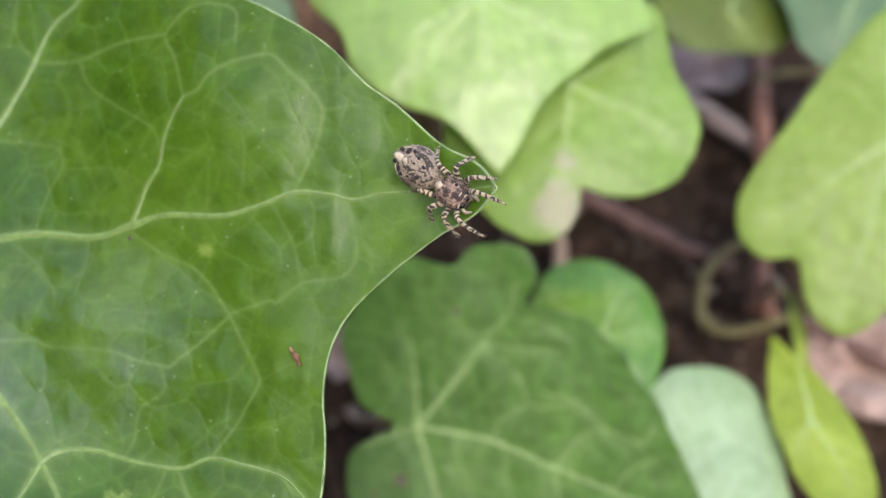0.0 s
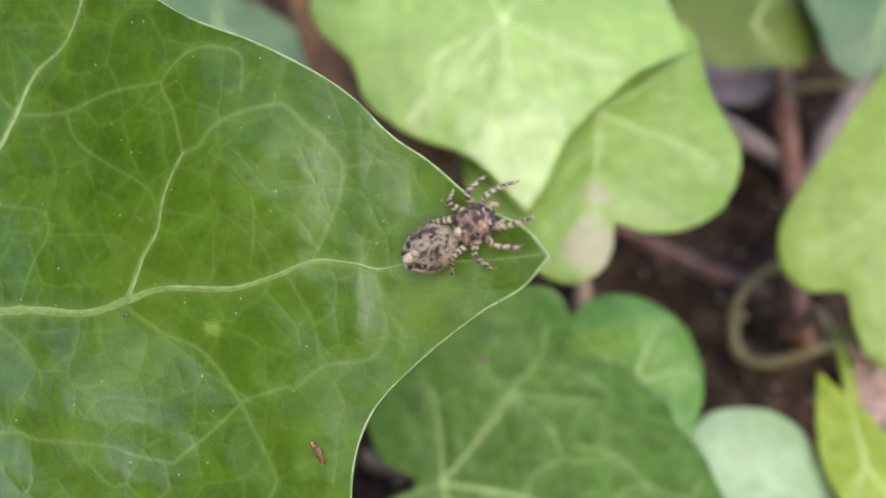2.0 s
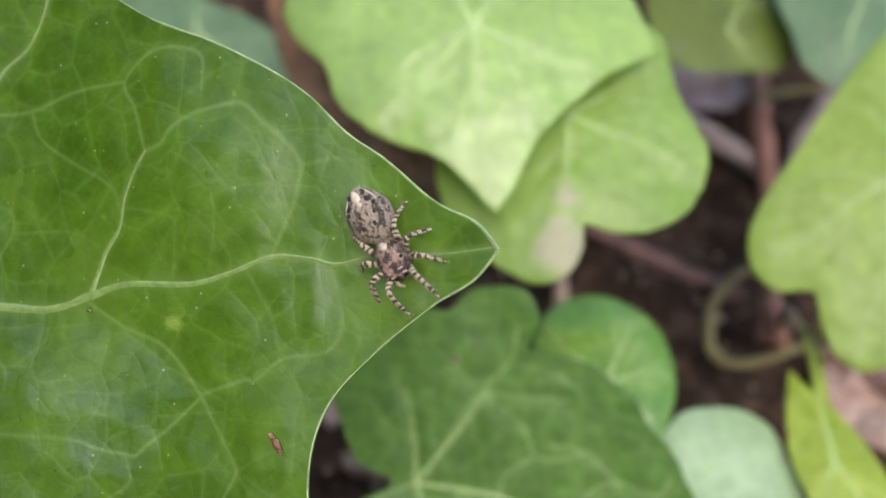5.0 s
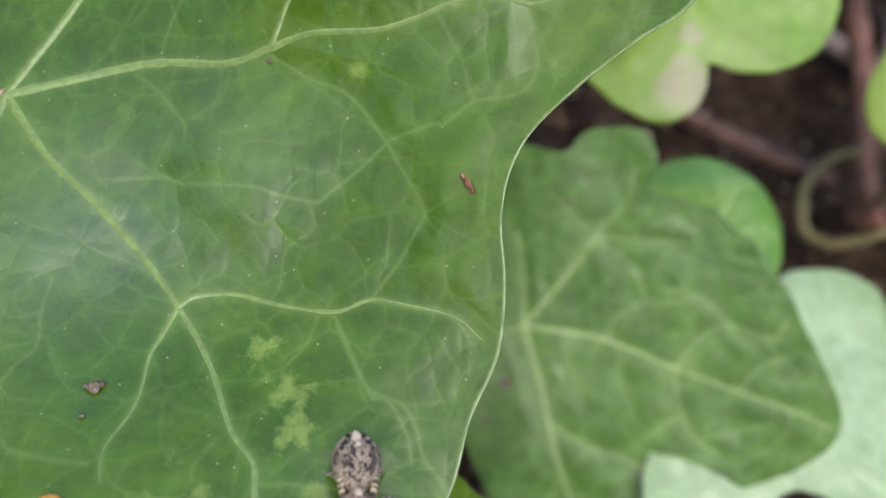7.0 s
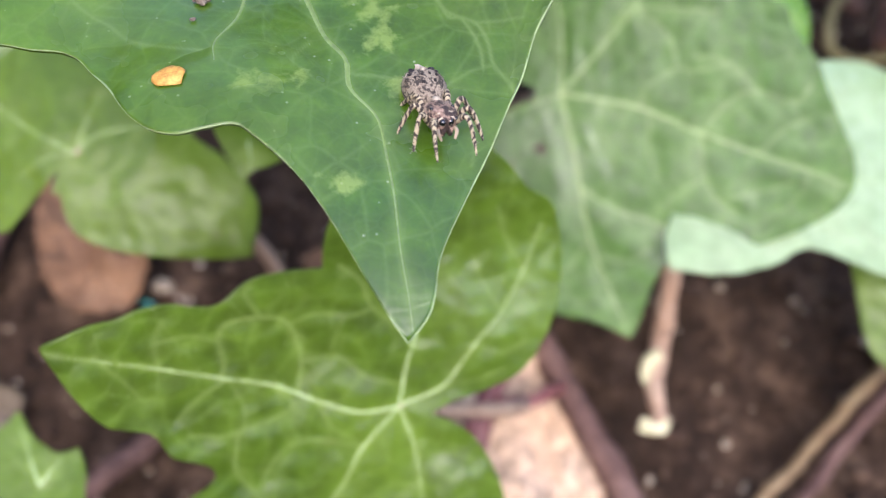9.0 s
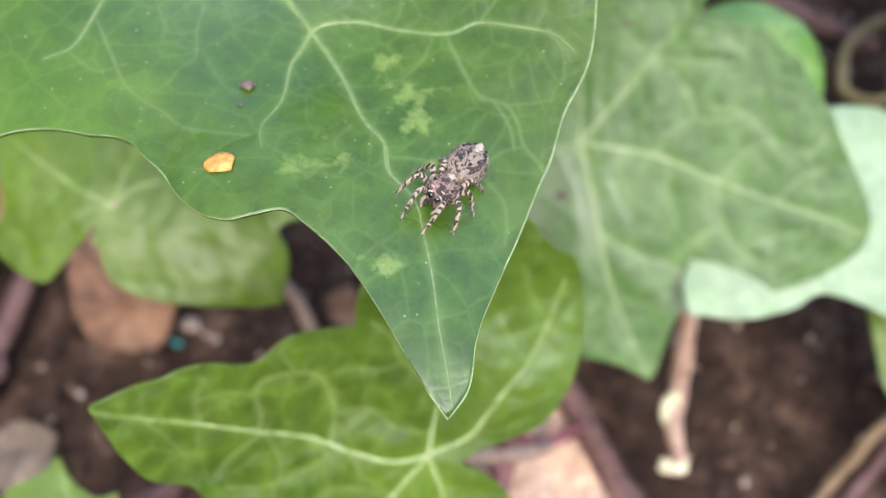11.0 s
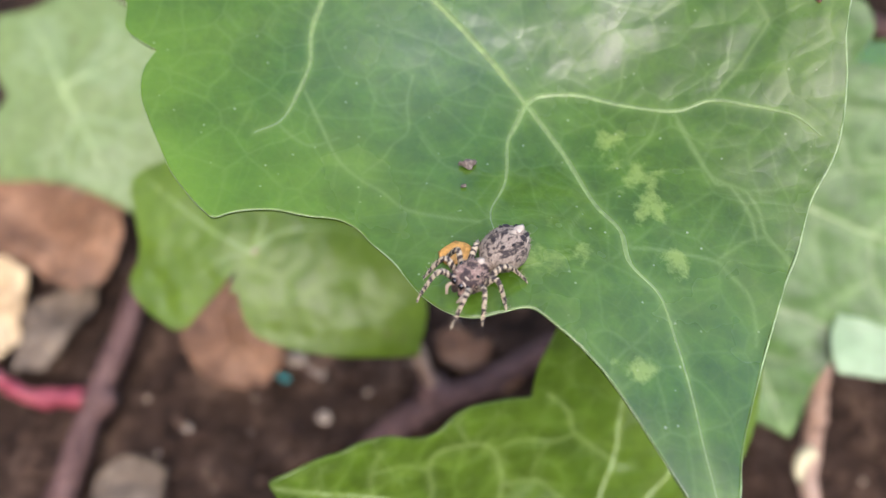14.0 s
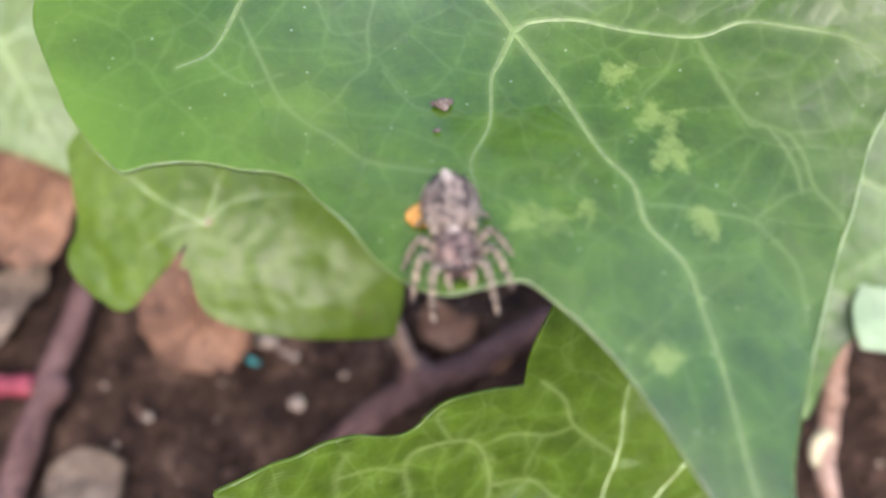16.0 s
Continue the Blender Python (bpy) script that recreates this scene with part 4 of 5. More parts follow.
# ---- the other ivy leaves ----
ivy_leaf((-2.3, 32.5, 26.7), (38.8, -7.2, -5.8), [(-172, 2.8), (-164, 2.7), (-160, 5.3), (-155, 7.3), (-145, 8.5), (-131, 10.2), (-113, 13.1), (-99, 17.1), (-91, 20.8), (-78, 22.3), (-71, 24.3), (-52, 18.7), (-37, 22.3), (-16, 26.8), (1, 23.1), (10, 21.8), (17, 20.6), (23, 20.3), (26, 19.5), (32, 19), (42, 16.9), (50, 15.3), (53, 18.3), (59, 19.5), (67, 18.7), (74, 17.4), (77, 15.7), (94, 15.9), (105, 15), (121, 12.4), (131, 11.3), (142, 8.5), (162, 5.8), (178, 2.2)],
         [(-17, 0.98), (-72, 0.97), (52, 0.9), (58, 0.97), (20, 0.5), (105, 0.9), (-140, 0.85)], leaf_mid, vein_light, "grey-green veined ivy leaf with dirt crumbs", (0, 0, 0, 0.004, 0, 0.002), swells=[(-7, -10, 5, -0.3)], ripple=0.12, waxy=[(-3, -7, 6, 3.5), (16, -10, 9, 0.3)], seed=5, stalk=[(-2.2, 32.8, 26.4), (-6.0, 36.0, 20.0), (-10.0, 42.0, 6.0), (-12.0, 46.0, 0.0)], fine=(150, 640),
         mains=[([(-0.2, -0.2), (3.4, -0.6), (7.1, -1.2), (12.8, -3.3), (17.9, -4.9), (22.3, -6.2), (25.3, -7.3)], 0.122, 0.04), ([(-0.2, -0.2), (1, -4.1), (2.1, -8.6), (3.4, -13.7), (5.6, -18.6), (7.6, -22.4)], 0.115, 0.04), ([(-0.2, -0.2), (2.2, 2.7), (4.6, 5.6), (6.4, 8.1)], 0.108, 0.04), ([(-0.2, -0.2), (-0.2, 3.7), (-0.9, 8.3)], 0.086, 0.04), ([(-0.2, -0.2), (-2.9, -1.3), (-5, -2.2)], 0.072, 0.04)],
         sides=[([(2.6, 3.7), (5.8, 8), (8.4, 10.7), (9.2, 13.6)], 0.16, 0.14, 0.8), ([(-0.6, 2.8), (-1.4, 7), (-1.9, 10.2)], 0.16, 0.14, 0.6), ([(12.8, -3.3), (13.3, -6.7), (14.5, -9.2), (16.4, -10.2)], 0.16, 0.14, 0.9), ([(12.8, -3.3), (15, -0.4), (17.3, 0.6), (20.3, -0.3), (21.6, 1.2)], 0.16, 0.14, 0.9), ([(7.1, -1.2), (7.9, 0.9), (10.3, 2.4), (11.8, 2.2), (14.7, 3)], 0.16, 0.14, 0.8), ([(17.4, 0.4), (14.7, 3), (11.7, 3.5)], 0.16, 0.14, 0.7)] + [([(6.4, 7.8), (9.9, 7.6), (13.3, 7.4)], 0.16, 0.14, 0.8), ([(2.1, -8.8), (5.1, -10.6), (8.9, -11.7), (11.5, -12.6)], 0.16, 0.14, 0.9), ([(8.1, -1.4), (8.4, -5.3), (9.3, -7.4)], 0.16, 0.14, 0.7), ([(17.9, -4.9), (19.6, -2.8), (21.4, -1.7)], 0.16, 0.14, 0.7), ([(13.6, -7.2), (11.2, -8.9), (9.3, -10.6)], 0.16, 0.14, 0.6), ([(14.8, -9.2), (17.7, -8.5), (21, -7.3)], 0.16, 0.14, 0.6)] + [([(10.3, 2.4), (9.1, 5.4), (6.5, 7.4)], 0.16, 0.14, 0.7), ([(3.4, -13.7), (1.7, -16.6), (0.1, -17.3)], 0.16, 0.14, 0.7), ([(4.3, -15.3), (7, -15.7), (9.1, -14.4)], 0.16, 0.14, 0.6), ([(3.4, -0.8), (4.2, -4.5), (5.4, -7.1)], 0.16, 0.14, 0.5), ([(-0.5, 3.7), (-2.7, 5.2), (-3.8, 7.2)], 0.16, 0.14, 0.6), ([(22.3, -6.2), (21.2, -8.9), (18.5, -11.1)], 0.16, 0.14, 0.5)] + [([(5.8, 8), (3.2, 10.4), (1.6, 12.4)], 0.16, 0.14, 0.5), ([(8.4, 10.5), (11.5, 10), (14.1, 8.5)], 0.16, 0.14, 0.5)], valley=0.09, flecks=[(-4.5, -6.9, 0.7), (-3.9, -7.5, 0.5), (-1.9, -5.1, 0.45)])
ivy_leaf((15.9, 42.2, 25.8), (8.5, -0.0, 0.0), [(-156, 5.8), (-95, 5.4), (-49, 7.1), (-27, 6.7), (0, 6.9), (29, 7.7), (53, 8.8), (75, 9.6), (92, 10), (106, 10), (120, 9.5), (160, 7.2)],
         [(60, 0.9), (10, 0.9), (130, 0.9)], leaf_bright, vein_light, "glossy fresh green ivy leaf behind another", (0, 0, 0, -0.02, 0, -0.02), seed=6, stalk=None)
ivy_leaf((19.4, 26.0, 22.7), (2.9, -0.0, 0.0), [(-148, 14.1), (-142, 14.8), (-127, 11.8), (-106, 8.8), (-84, 6.8), (-62, 8.7), (-51, 11.5), (-40, 15), (-20, 15), (8, 13.9), (23, 15), (37, 16.5), (47, 17.8), (55, 17.7), (64, 16.5), (74, 14.9), (79, 13.1), (140, 6.4)],
         [(-60, 0.9), (0, 0.9), (60, 0.9), (120, 0.9), (-110, 0.9)], leaf_pale, vein_light, "pale grey-green ivy leaf half hidden", (0, 0, 0, -0.004, 0, -0.004), seed=7, stalk=None, fine=(90, 400))
ivy_leaf((-15.0, -0.1, 32.6), (47.4, 14.9, 15.6), [(-177, 15.5), (-169, 13.1), (-166, 13.1), (-163, 15.4), (-152, 16), (-140, 15), (-125, 14), (-112, 18), (-100, 22), (-90, 21), (-75, 17), (-51, 13.2), (-44, 10.8), (-34, 7.8), (-23, 5), (-17, 2.5), (1, 3.7), (8, 6.3), (13, 8.7), (21, 10.9), (30, 12.9), (48, 16.9), (55, 18.1), (61, 17.9), (67, 18.8), (71, 19.2), (78, 21), (85, 22.5), (92, 21), (104, 16.4), (113, 13.2), (115, 12.1), (134, 14.6), (142, 15.1), (147, 17.9), (150, 19.2), (153, 20.2), (155, 21.5), (160, 23.7), (169, 20.8), (174, 19.1), (177, 16.4)],
         [(160, 0.97), (62, 0.95), (100, 0.9), (-50, 0.9), (-88, 0.95), (-140, 0.9)], leaf_grass, vein_light, "bright green ivy leaf with cream veins", (0, 0, 0, 0.003, 0, 0.004), seed=8, stalk=[(-15.2, 0.2, 32.4), (-12.0, 1.0, 28.0), (-6.0, 5.0, 16.0), (-4.0, 9.0, 4.0)], fine=(150, 640),
         mains=[([(0.1, 0), (-2.6, -0.1), (-5.7, 1.1), (-8.7, 2.8), (-11.6, 3.9), (-15.7, 5.4), (-19.2, 6.7), (-22.1, 7.8)], 0.122, 0.04), ([(0.1, 0), (0.7, 3.4), (1.3, 5.9), (1.4, 9.2), (2.2, 12.4)], 0.101, 0.04), ([(0.1, 0), (3.2, 1.3), (5.3, 4.6), (7.3, 6.9), (8.9, 9.8), (10, 13)], 0.108, 0.04), ([(0.1, 0), (-2.6, -2.8), (-3.9, -5.3), (-5.1, -7)], 0.101, 0.04), ([(0.1, 0), (1.2, -3.4), (1.7, -8)], 0.086, 0.04)],
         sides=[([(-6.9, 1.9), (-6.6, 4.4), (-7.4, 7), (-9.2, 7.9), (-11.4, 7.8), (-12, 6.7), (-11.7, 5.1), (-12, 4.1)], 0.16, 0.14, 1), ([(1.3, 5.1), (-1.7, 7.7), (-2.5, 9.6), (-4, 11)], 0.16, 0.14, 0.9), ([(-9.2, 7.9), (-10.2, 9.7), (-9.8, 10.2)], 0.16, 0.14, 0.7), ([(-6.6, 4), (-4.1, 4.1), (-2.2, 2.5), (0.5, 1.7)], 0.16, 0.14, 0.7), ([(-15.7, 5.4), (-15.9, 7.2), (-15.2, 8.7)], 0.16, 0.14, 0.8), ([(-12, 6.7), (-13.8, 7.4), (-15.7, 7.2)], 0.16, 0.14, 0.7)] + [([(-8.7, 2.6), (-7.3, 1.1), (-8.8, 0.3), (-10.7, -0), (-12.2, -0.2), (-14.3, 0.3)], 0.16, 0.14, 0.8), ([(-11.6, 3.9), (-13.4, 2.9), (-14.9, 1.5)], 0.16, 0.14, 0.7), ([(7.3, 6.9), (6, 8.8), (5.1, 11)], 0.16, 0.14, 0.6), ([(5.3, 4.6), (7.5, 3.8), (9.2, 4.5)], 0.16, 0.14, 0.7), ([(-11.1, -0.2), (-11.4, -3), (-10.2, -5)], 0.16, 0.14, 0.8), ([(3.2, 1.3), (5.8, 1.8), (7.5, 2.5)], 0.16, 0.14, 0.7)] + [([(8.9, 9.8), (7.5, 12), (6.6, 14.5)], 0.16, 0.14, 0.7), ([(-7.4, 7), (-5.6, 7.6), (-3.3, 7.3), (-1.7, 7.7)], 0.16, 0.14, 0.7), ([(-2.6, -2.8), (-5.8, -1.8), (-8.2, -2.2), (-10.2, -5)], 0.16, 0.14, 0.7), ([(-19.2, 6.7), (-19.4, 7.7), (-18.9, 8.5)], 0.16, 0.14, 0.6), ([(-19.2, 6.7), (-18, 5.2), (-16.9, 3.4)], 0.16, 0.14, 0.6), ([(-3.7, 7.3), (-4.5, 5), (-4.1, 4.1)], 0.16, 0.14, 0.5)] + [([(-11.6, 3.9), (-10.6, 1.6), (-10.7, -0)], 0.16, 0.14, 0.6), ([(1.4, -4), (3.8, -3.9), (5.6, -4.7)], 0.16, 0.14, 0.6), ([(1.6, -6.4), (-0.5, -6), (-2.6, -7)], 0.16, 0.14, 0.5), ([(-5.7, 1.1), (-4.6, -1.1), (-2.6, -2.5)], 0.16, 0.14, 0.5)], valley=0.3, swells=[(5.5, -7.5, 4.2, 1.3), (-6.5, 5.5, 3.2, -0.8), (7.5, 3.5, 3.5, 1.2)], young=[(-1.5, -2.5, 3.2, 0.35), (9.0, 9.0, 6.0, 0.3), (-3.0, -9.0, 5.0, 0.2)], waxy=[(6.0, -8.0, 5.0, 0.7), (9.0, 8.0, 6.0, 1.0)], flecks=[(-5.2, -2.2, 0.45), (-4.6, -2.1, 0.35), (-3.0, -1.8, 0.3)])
ivy_leaf((-43.6, 20.3, 32.8), (20.6, 2.7, 1.0), [(-176, 9.9), (-164, 11), (-139, 9.7), (-130, 9.1), (-126, 5.2), (-121, 1.8), (-112, 3.9), (-105, 3.5), (-86, 6.7), (-64, 8.9), (-47, 11.4), (-34, 14.6), (-28, 16.6), (-11, 15.2), (2, 12.1), (16, 9.4), (40, 13), (70, 16), (95, 14), (118, 12), (136, 11.5), (144, 12.5), (152, 13), (165, 11.1)],
         [(-25, 0.8), (-138, 0.95), (152, 0.95), (70, 0.9)], leaf_fresh, vein_light, "bright green ivy leaf with rounded drooping lobe", (0, 0, 0, -0.012, 0, -0.018), seed=9, stalk=[(-43.6, 20.5, 32.5), (-40.0, 22.0, 28.0), (-33.0, 22.5, 14.0), (-29.8, 19.1, 4.0)], fine=(90, 400),
         mains=[([(0.2, -0.1), (2.2, 1.7), (6.1, 2.4), (9.6, 2.1)], 0.079, 0.04), ([(0.2, -0.1), (-3.7, 1.7), (-7.9, 4.5), (-10.3, 6.1)], 0.079, 0.04), ([(0.2, -0.1), (0.9, 2.9), (1.5, 4.9)], 0.079, 0.04), ([(0.2, -0.1), (-2, -0.7), (-4.3, -2.3)], 0.05, 0.04)],
         sides=[([(9.1, 1.8), (7.3, -1.2), (6, -2.8), (2.6, -3.4)], 0.16, 0.14, 0.6), ([(5.1, 2.3), (4.4, -0.4), (2.5, -2)], 0.16, 0.14, 0.5), ([(-3.7, 1.7), (-5.5, 0.1), (-7.8, -1.5)], 0.16, 0.14, 0.5), ([(7.3, -1.2), (10.3, -2.5), (12.4, -5.3)], 0.16, 0.14, 0.5), ([(-7.9, 4.5), (-8.1, 1.9), (-7.4, -1)], 0.16, 0.14, 0.4), ([(6, -2.8), (7.1, -5.1), (10.1, -6.4)], 0.16, 0.14, 0.4)], valley=0.12, flecks=[(12.0, -6.1, 0.6), (13.2, -6.5, 0.4), (10.1, -5.9, 0.3)])
ivy_leaf((-28.2, 20.1, 35.4), (20.6, 2.7, 1.0), [(-150, 2), (-94, 3.4), (-81, 2.5), (-54, 2.5), (-28, 3.1), (25, 2.4), (103, 2.8), (156, 3.5)],
         [(-80, 0.9)], leaf_fresh, vein_light, "small folded green ivy leaf tip", (0, 0, 0, 0.0, 0, 0.0), seed=10, stalk=None)
ivy_leaf((-43.4, -5.2, 24.0), (0, 0, 0), [(136, 6.1), (119, 6.7), (110, 3.9), (92, 3.0), (75, 2.7), (51, 3.9), (20, 3.6), (-12, 3.8), (-44, 6.8), (-79, 7.5), (-123, 7.2), (-177, 7.5), (155, 7)],
         [(60, 0.8), (120, 0.8)], leaf_fresh, vein_light, "torn green ivy leaf near the soil", (0, 0, 0, 0.01, 0, 0.01), seed=11, stalk=None)
ivy_leaf((31.5, 17.2, 15.0), (16.8, -5.2, -1.6), [(-178, 4.1), (-126, 5.5), (-80, 8), (-40, 11), (10, 11), (60, 8), (109, 4.4), (137, 6.3)],
         [(140, 0.9), (40, 0.9)], leaf_fresh, vein_light, "yellow-green ivy leaf at the bed's edge", (0, 0, 0, 0.0, 0, 0.0), seed=12, stalk=None)
ivy_leaf((-74.2, 46.6, 20.0), (21.9, 4.9, 2.0), [(-165, 6.6), (-157, 7.9), (-121, 13), (-81, 11.3), (-65, 13.7), (-57, 16.6), (-25, 14.4), (0, 13), (31, 13.2), (59, 12.3), (85, 13), (118, 10.5), (136, 12.1), (169, 8.2)],
         [(-57, 0.95), (30, 0.9), (120, 0.9)], leaf_grey, vein_light, "pale grey-green ivy leaf with brown marks", (0, 0, 0, -0.005, 0, -0.005), seed=13, stalk=None, flecks=[(2.3, 3.2, 0.7), (9.7, -2.2, 0.6), (6.5, -6.0, 0.35), (0.8, 5.8, 0.8), (1.0, -3.7, 0.4)])
ivy_leaf((3.5, 61.3, 53.4), (20.6, -2.7, -1.0), [(-171, 13.1), (-154, 13), (-137, 12.3), (-104, 12.0), (-86, 16.1), (-82, 15.1), (-65, 11.2), (-43, 10.5), (-21, 11.9), (-7, 15.7), (30, 14), (55, 17), (75, 12), (95, 9), (120, 16), (145, 17), (166, 17.5), (177, 15.4)],
         [(-86, 0.97), (-150, 0.9), (-30, 0.9), (60, 0.9), (120, 0.9)], leaf_light, vein_light, "light green pointed ivy leaf", (0, 0, 0, -0.012, 0, -0.009), seed=14, stalk=[(3.6, 61.4, 53.0), (3.0, 70.0, 40.0), (5.0, 80.0, 12.0), (8.0, 84.0, 1.0)])
ivy_leaf((11.7, 57.4, 46.5), (17.6, -5.5, -1.7), [(-178, 11.4), (-160, 12.7), (-121, 14.5), (-111, 15.1), (-101, 15.0), (-94, 14.0), (-89, 12.2), (-87, 9.8), (-75, 11.1), (-61, 12.3), (-50, 12.9), (-20, 12.3), (7, 9.8), (46, 11.8), (70, 12.4), (110, 12.4), (150, 11.4)],
         [(-100, 0.95), (-30, 0.9), (30, 0.9)], leaf_blotched, vein_light, "light green ivy leaf with brownish blotch", (0, 0, 0, -0.008, 0, -0.006), seed=15, stalk=[(11.7, 57.6, 46.2), (14.0, 65.0, 36.0), (18.0, 74.0, 10.0), (20.0, 77.0, 2.0)], flecks=[(-1.4, -12.0, 3.2), (-0.8, -7.6, 1.4)])
ivy_leaf((44.1, 56.5, 40.1), (21.7, -10.9, -4.3), [(-175, 12.6), (-158, 16.3), (-149, 17.3), (-140, 17), (-131, 15), (-124, 16.9), (-116, 19.2), (-109, 19.8), (-102, 18.5), (-96, 16.2), (-88, 15.2), (-65, 15), (-40, 16), (-10, 16), (20, 17), (45, 16), (72, 16.8), (127, 9.5), (164, 9.8)],
         [(-110, 0.95), (-150, 0.9), (90, 0.9), (20, 0.9)], leaf_lime, vein_light, "light yellow-green lobed ivy leaf", (0, 0, 0, -0.006, 0, -0.006), seed=16, stalk=[(44.2, 56.6, 39.7), (48.0, 60.0, 30.0), (50.0, 66.0, 8.0), (50.0, 68.0, 1.0)])
ivy_leaf((36.1, 34.3, 24.0), (0, 0, 0), [(87, 14.9), (81, 14.7), (82, 10.7), (88, 6.6), (76, 5.6), (30, 3.9), (-31, 5.6), (-65, 9.2), (-93, 9.7), (-111, 7.2), (-136, 4.6), (178, 3.7), (125, 5.6), (101, 9.6)],
         [(86, 0.9), (-70, 0.9), (-120, 0.8)], leaf_yellow, vein_light, "narrow yellow-green ivy leaf hanging by its folded neck", (0, 0, 0, -0.02, 0, 0.004), seed=17, stalk=[(36.5, 48.6, 24.2), (38.0, 53.0, 20.0), (42.0, 58.0, 8.0), (44.0, 61.0, 3.0)])
ivy_leaf((-29.4, 89.9, 30.0), (17.5, -0.0, 0.0), [(-166, 9.2), (-100, 10), (-38, 17.3), (-25, 14.2), (-1, 9.9), (34, 5.7), (78, 5), (120, 12), (165, 14.2)],
         [(-38, 0.9), (90, 0.9)], leaf_shade, vein_light, "dull green ivy leaf in the shade", (0, 0, 0, -0.01, 0, -0.01), seed=18, stalk=None)
ivy_leaf((39.3, 93.9, 25.0), (17.5, -0.0, 0.0), [(-156, 8.8), (-132, 7.7), (-89, 6.2), (-42, 8.5), (-11, 9.3), (12, 8.9), (45, 11), (90, 14), (135, 13), (170, 10.1)],
         [(-60, 0.9), (60, 0.9)], leaf_olive, vein_light, "olive green ivy leaf in the back", (0, 0, 0, -0.01, 0, -0.01), seed=19, stalk=None)
ivy_leaf((53.4, 90.2, 28.0), (17.5, -0.0, 0.0), [(-142, 8.3), (-112, 9), (-98, 6.8), (-60, 6), (-20, 5.1), (20, 10), (60, 13), (100, 14), (140, 11), (180, 7.5)],
         [(-110, 0.9), (60, 0.9)], leaf_shade, vein_light, "dull green ivy leaf in the back", (0, 0, 0, -0.01, 0, -0.01), seed=20, stalk=None)

# ---- stems and litter ----
stem([(-66.8, 31.1, 3.0), (-67.3, 24.2, 3.0), (-68.3, 16.2, 3.0), (-69.3, 3.0, 3.0), (-69.5, -1.7, 3.0)], [1.3, 1.5, 1.6, 1.6], bark_mat, "grey-brown woody creeping ivy stem", nodes=[((-68, 15, 3), 2.1)])
stem([(-85.8, 17.7, 4.0), (-81.2, 16.9, 4.0), (-75.0, 14.8, 4.0), (-69.3, 15.1, 4.0)], [0.8, 0.9, 1.2], red_stem_mat, "red ivy side shoot on stem", nodes=[])
stem([(-14.5, 26.5, 2.5), (-18.4, 24.2, 2.5), (-24.1, 20.3, 2.5), (-29.2, 18.0, 2.5), (-34.0, 14.1, 2.5), (-39.7, 8.3, 2.5)], [1.3, 1.5, 1.6, 1.5], bark_mat, "brown woody stem with node on soil", nodes=[((-29.8, 18.6, 3.2), 2.0)])
stem([(11.2, 24.6, 10.8), (10.1, 18.9, 9.6), (9.1, 13.8, 9.2), (8.5, 9.6, 9.0), (8.9, 6.3, 8.6)], [1.0, 1.0, 0.95, 0.85, 0.8], tan_stem_mat, "tan broken leaf stalk with two cream buds", nodes=[],
     buds=[([(8.9, 13.0, 9.6), (8.0, 12.4, 9.7), (7.5, 11.2, 9.5), (7.5, 10.1, 9.3)], (0.75, 0.7, 0.6, 0.3)), ([(8.7, 7.4, 8.7), (9.0, 5.9, 8.7), (7.8, 5.7, 8.6), (6.7, 5.8, 8.5)], (0.75, 0.72, 0.55, 0.35)), ([(8.0, 6.1, 8.8), (7.2, 6.4, 8.9), (6.8, 6.5, 8.9)], (0.4, 0.35, 0.2))])
stem([(-6.0, 24.5, 3.0), (-3.4, 18.8, 3.0), (-0.7, 13.0, 3.0), (2.5, 7.0, 3.0), (6.3, 0.1, 3.0), (8.4, -3.5, 3.0)], [1.3, 1.5, 1.6, 1.5], bark_mat, "brown woody ivy stem on soil", nodes=[])
stem([(41.1, 21.4, 3.0), (34.7, 15.2, 3.0), (28.5, 9.3, 3.0), (23.1, 3.8, 3.0), (19.5, 0.2, 3.0), (16.1, -3.2, 3.0)], [0.65, 0.7, 0.7, 0.65], olive_tan_mat, "thin olive tan ivy stem on soil", nodes=[])
stem([(38.5, 16.2, 2.4), (34.4, 12.2, 2.4), (29.5, 7.1, 2.4), (25.3, 2.3, 2.4), (22.5, -1.0, 2.4)], [0.7, 0.8, 0.75, 0.7], bark_mat, "thin weathered brown twig on soil", nodes=[])
stem([(-51.9, -4.0, 2.0), (-49.5, -1.6, 2.0), (-43.1, 4.6, 2.0), (-39.6, 9.1, 2.0)], [1.2, 1.3, 1.2], bark_mat, "grey-brown twig on soil", nodes=[])
stem([(-10.2, 0.5, 9.0), (-9.2, 3.4, 9.0), (-8.8, 6.0, 9.0), (-8.0, 8.4, 9.0), (-6.2, 11.7, 9.0), (-4.6, 14.5, 7.0), (-3.0, 17.5, 4.0)], [1.0, 1.1, 1.15, 0.95, 0.8], wine_stem_mat, "wine-brown young ivy shoot with red bud", nodes=[((-9.6, 5.0, 9.4), 0.9)])
stem([(-8.2, 8.2, 8.4), (-6.1, 8.2, 8.2), (-3.8, 8.2, 7.6), (-1.9, 9.5, 6.4), (-0.3, 11.0, 4.0)], [0.5, 0.6, 0.75, 0.7], wine_stem_mat, "wine-red ivy side shoot on stem", nodes=[])
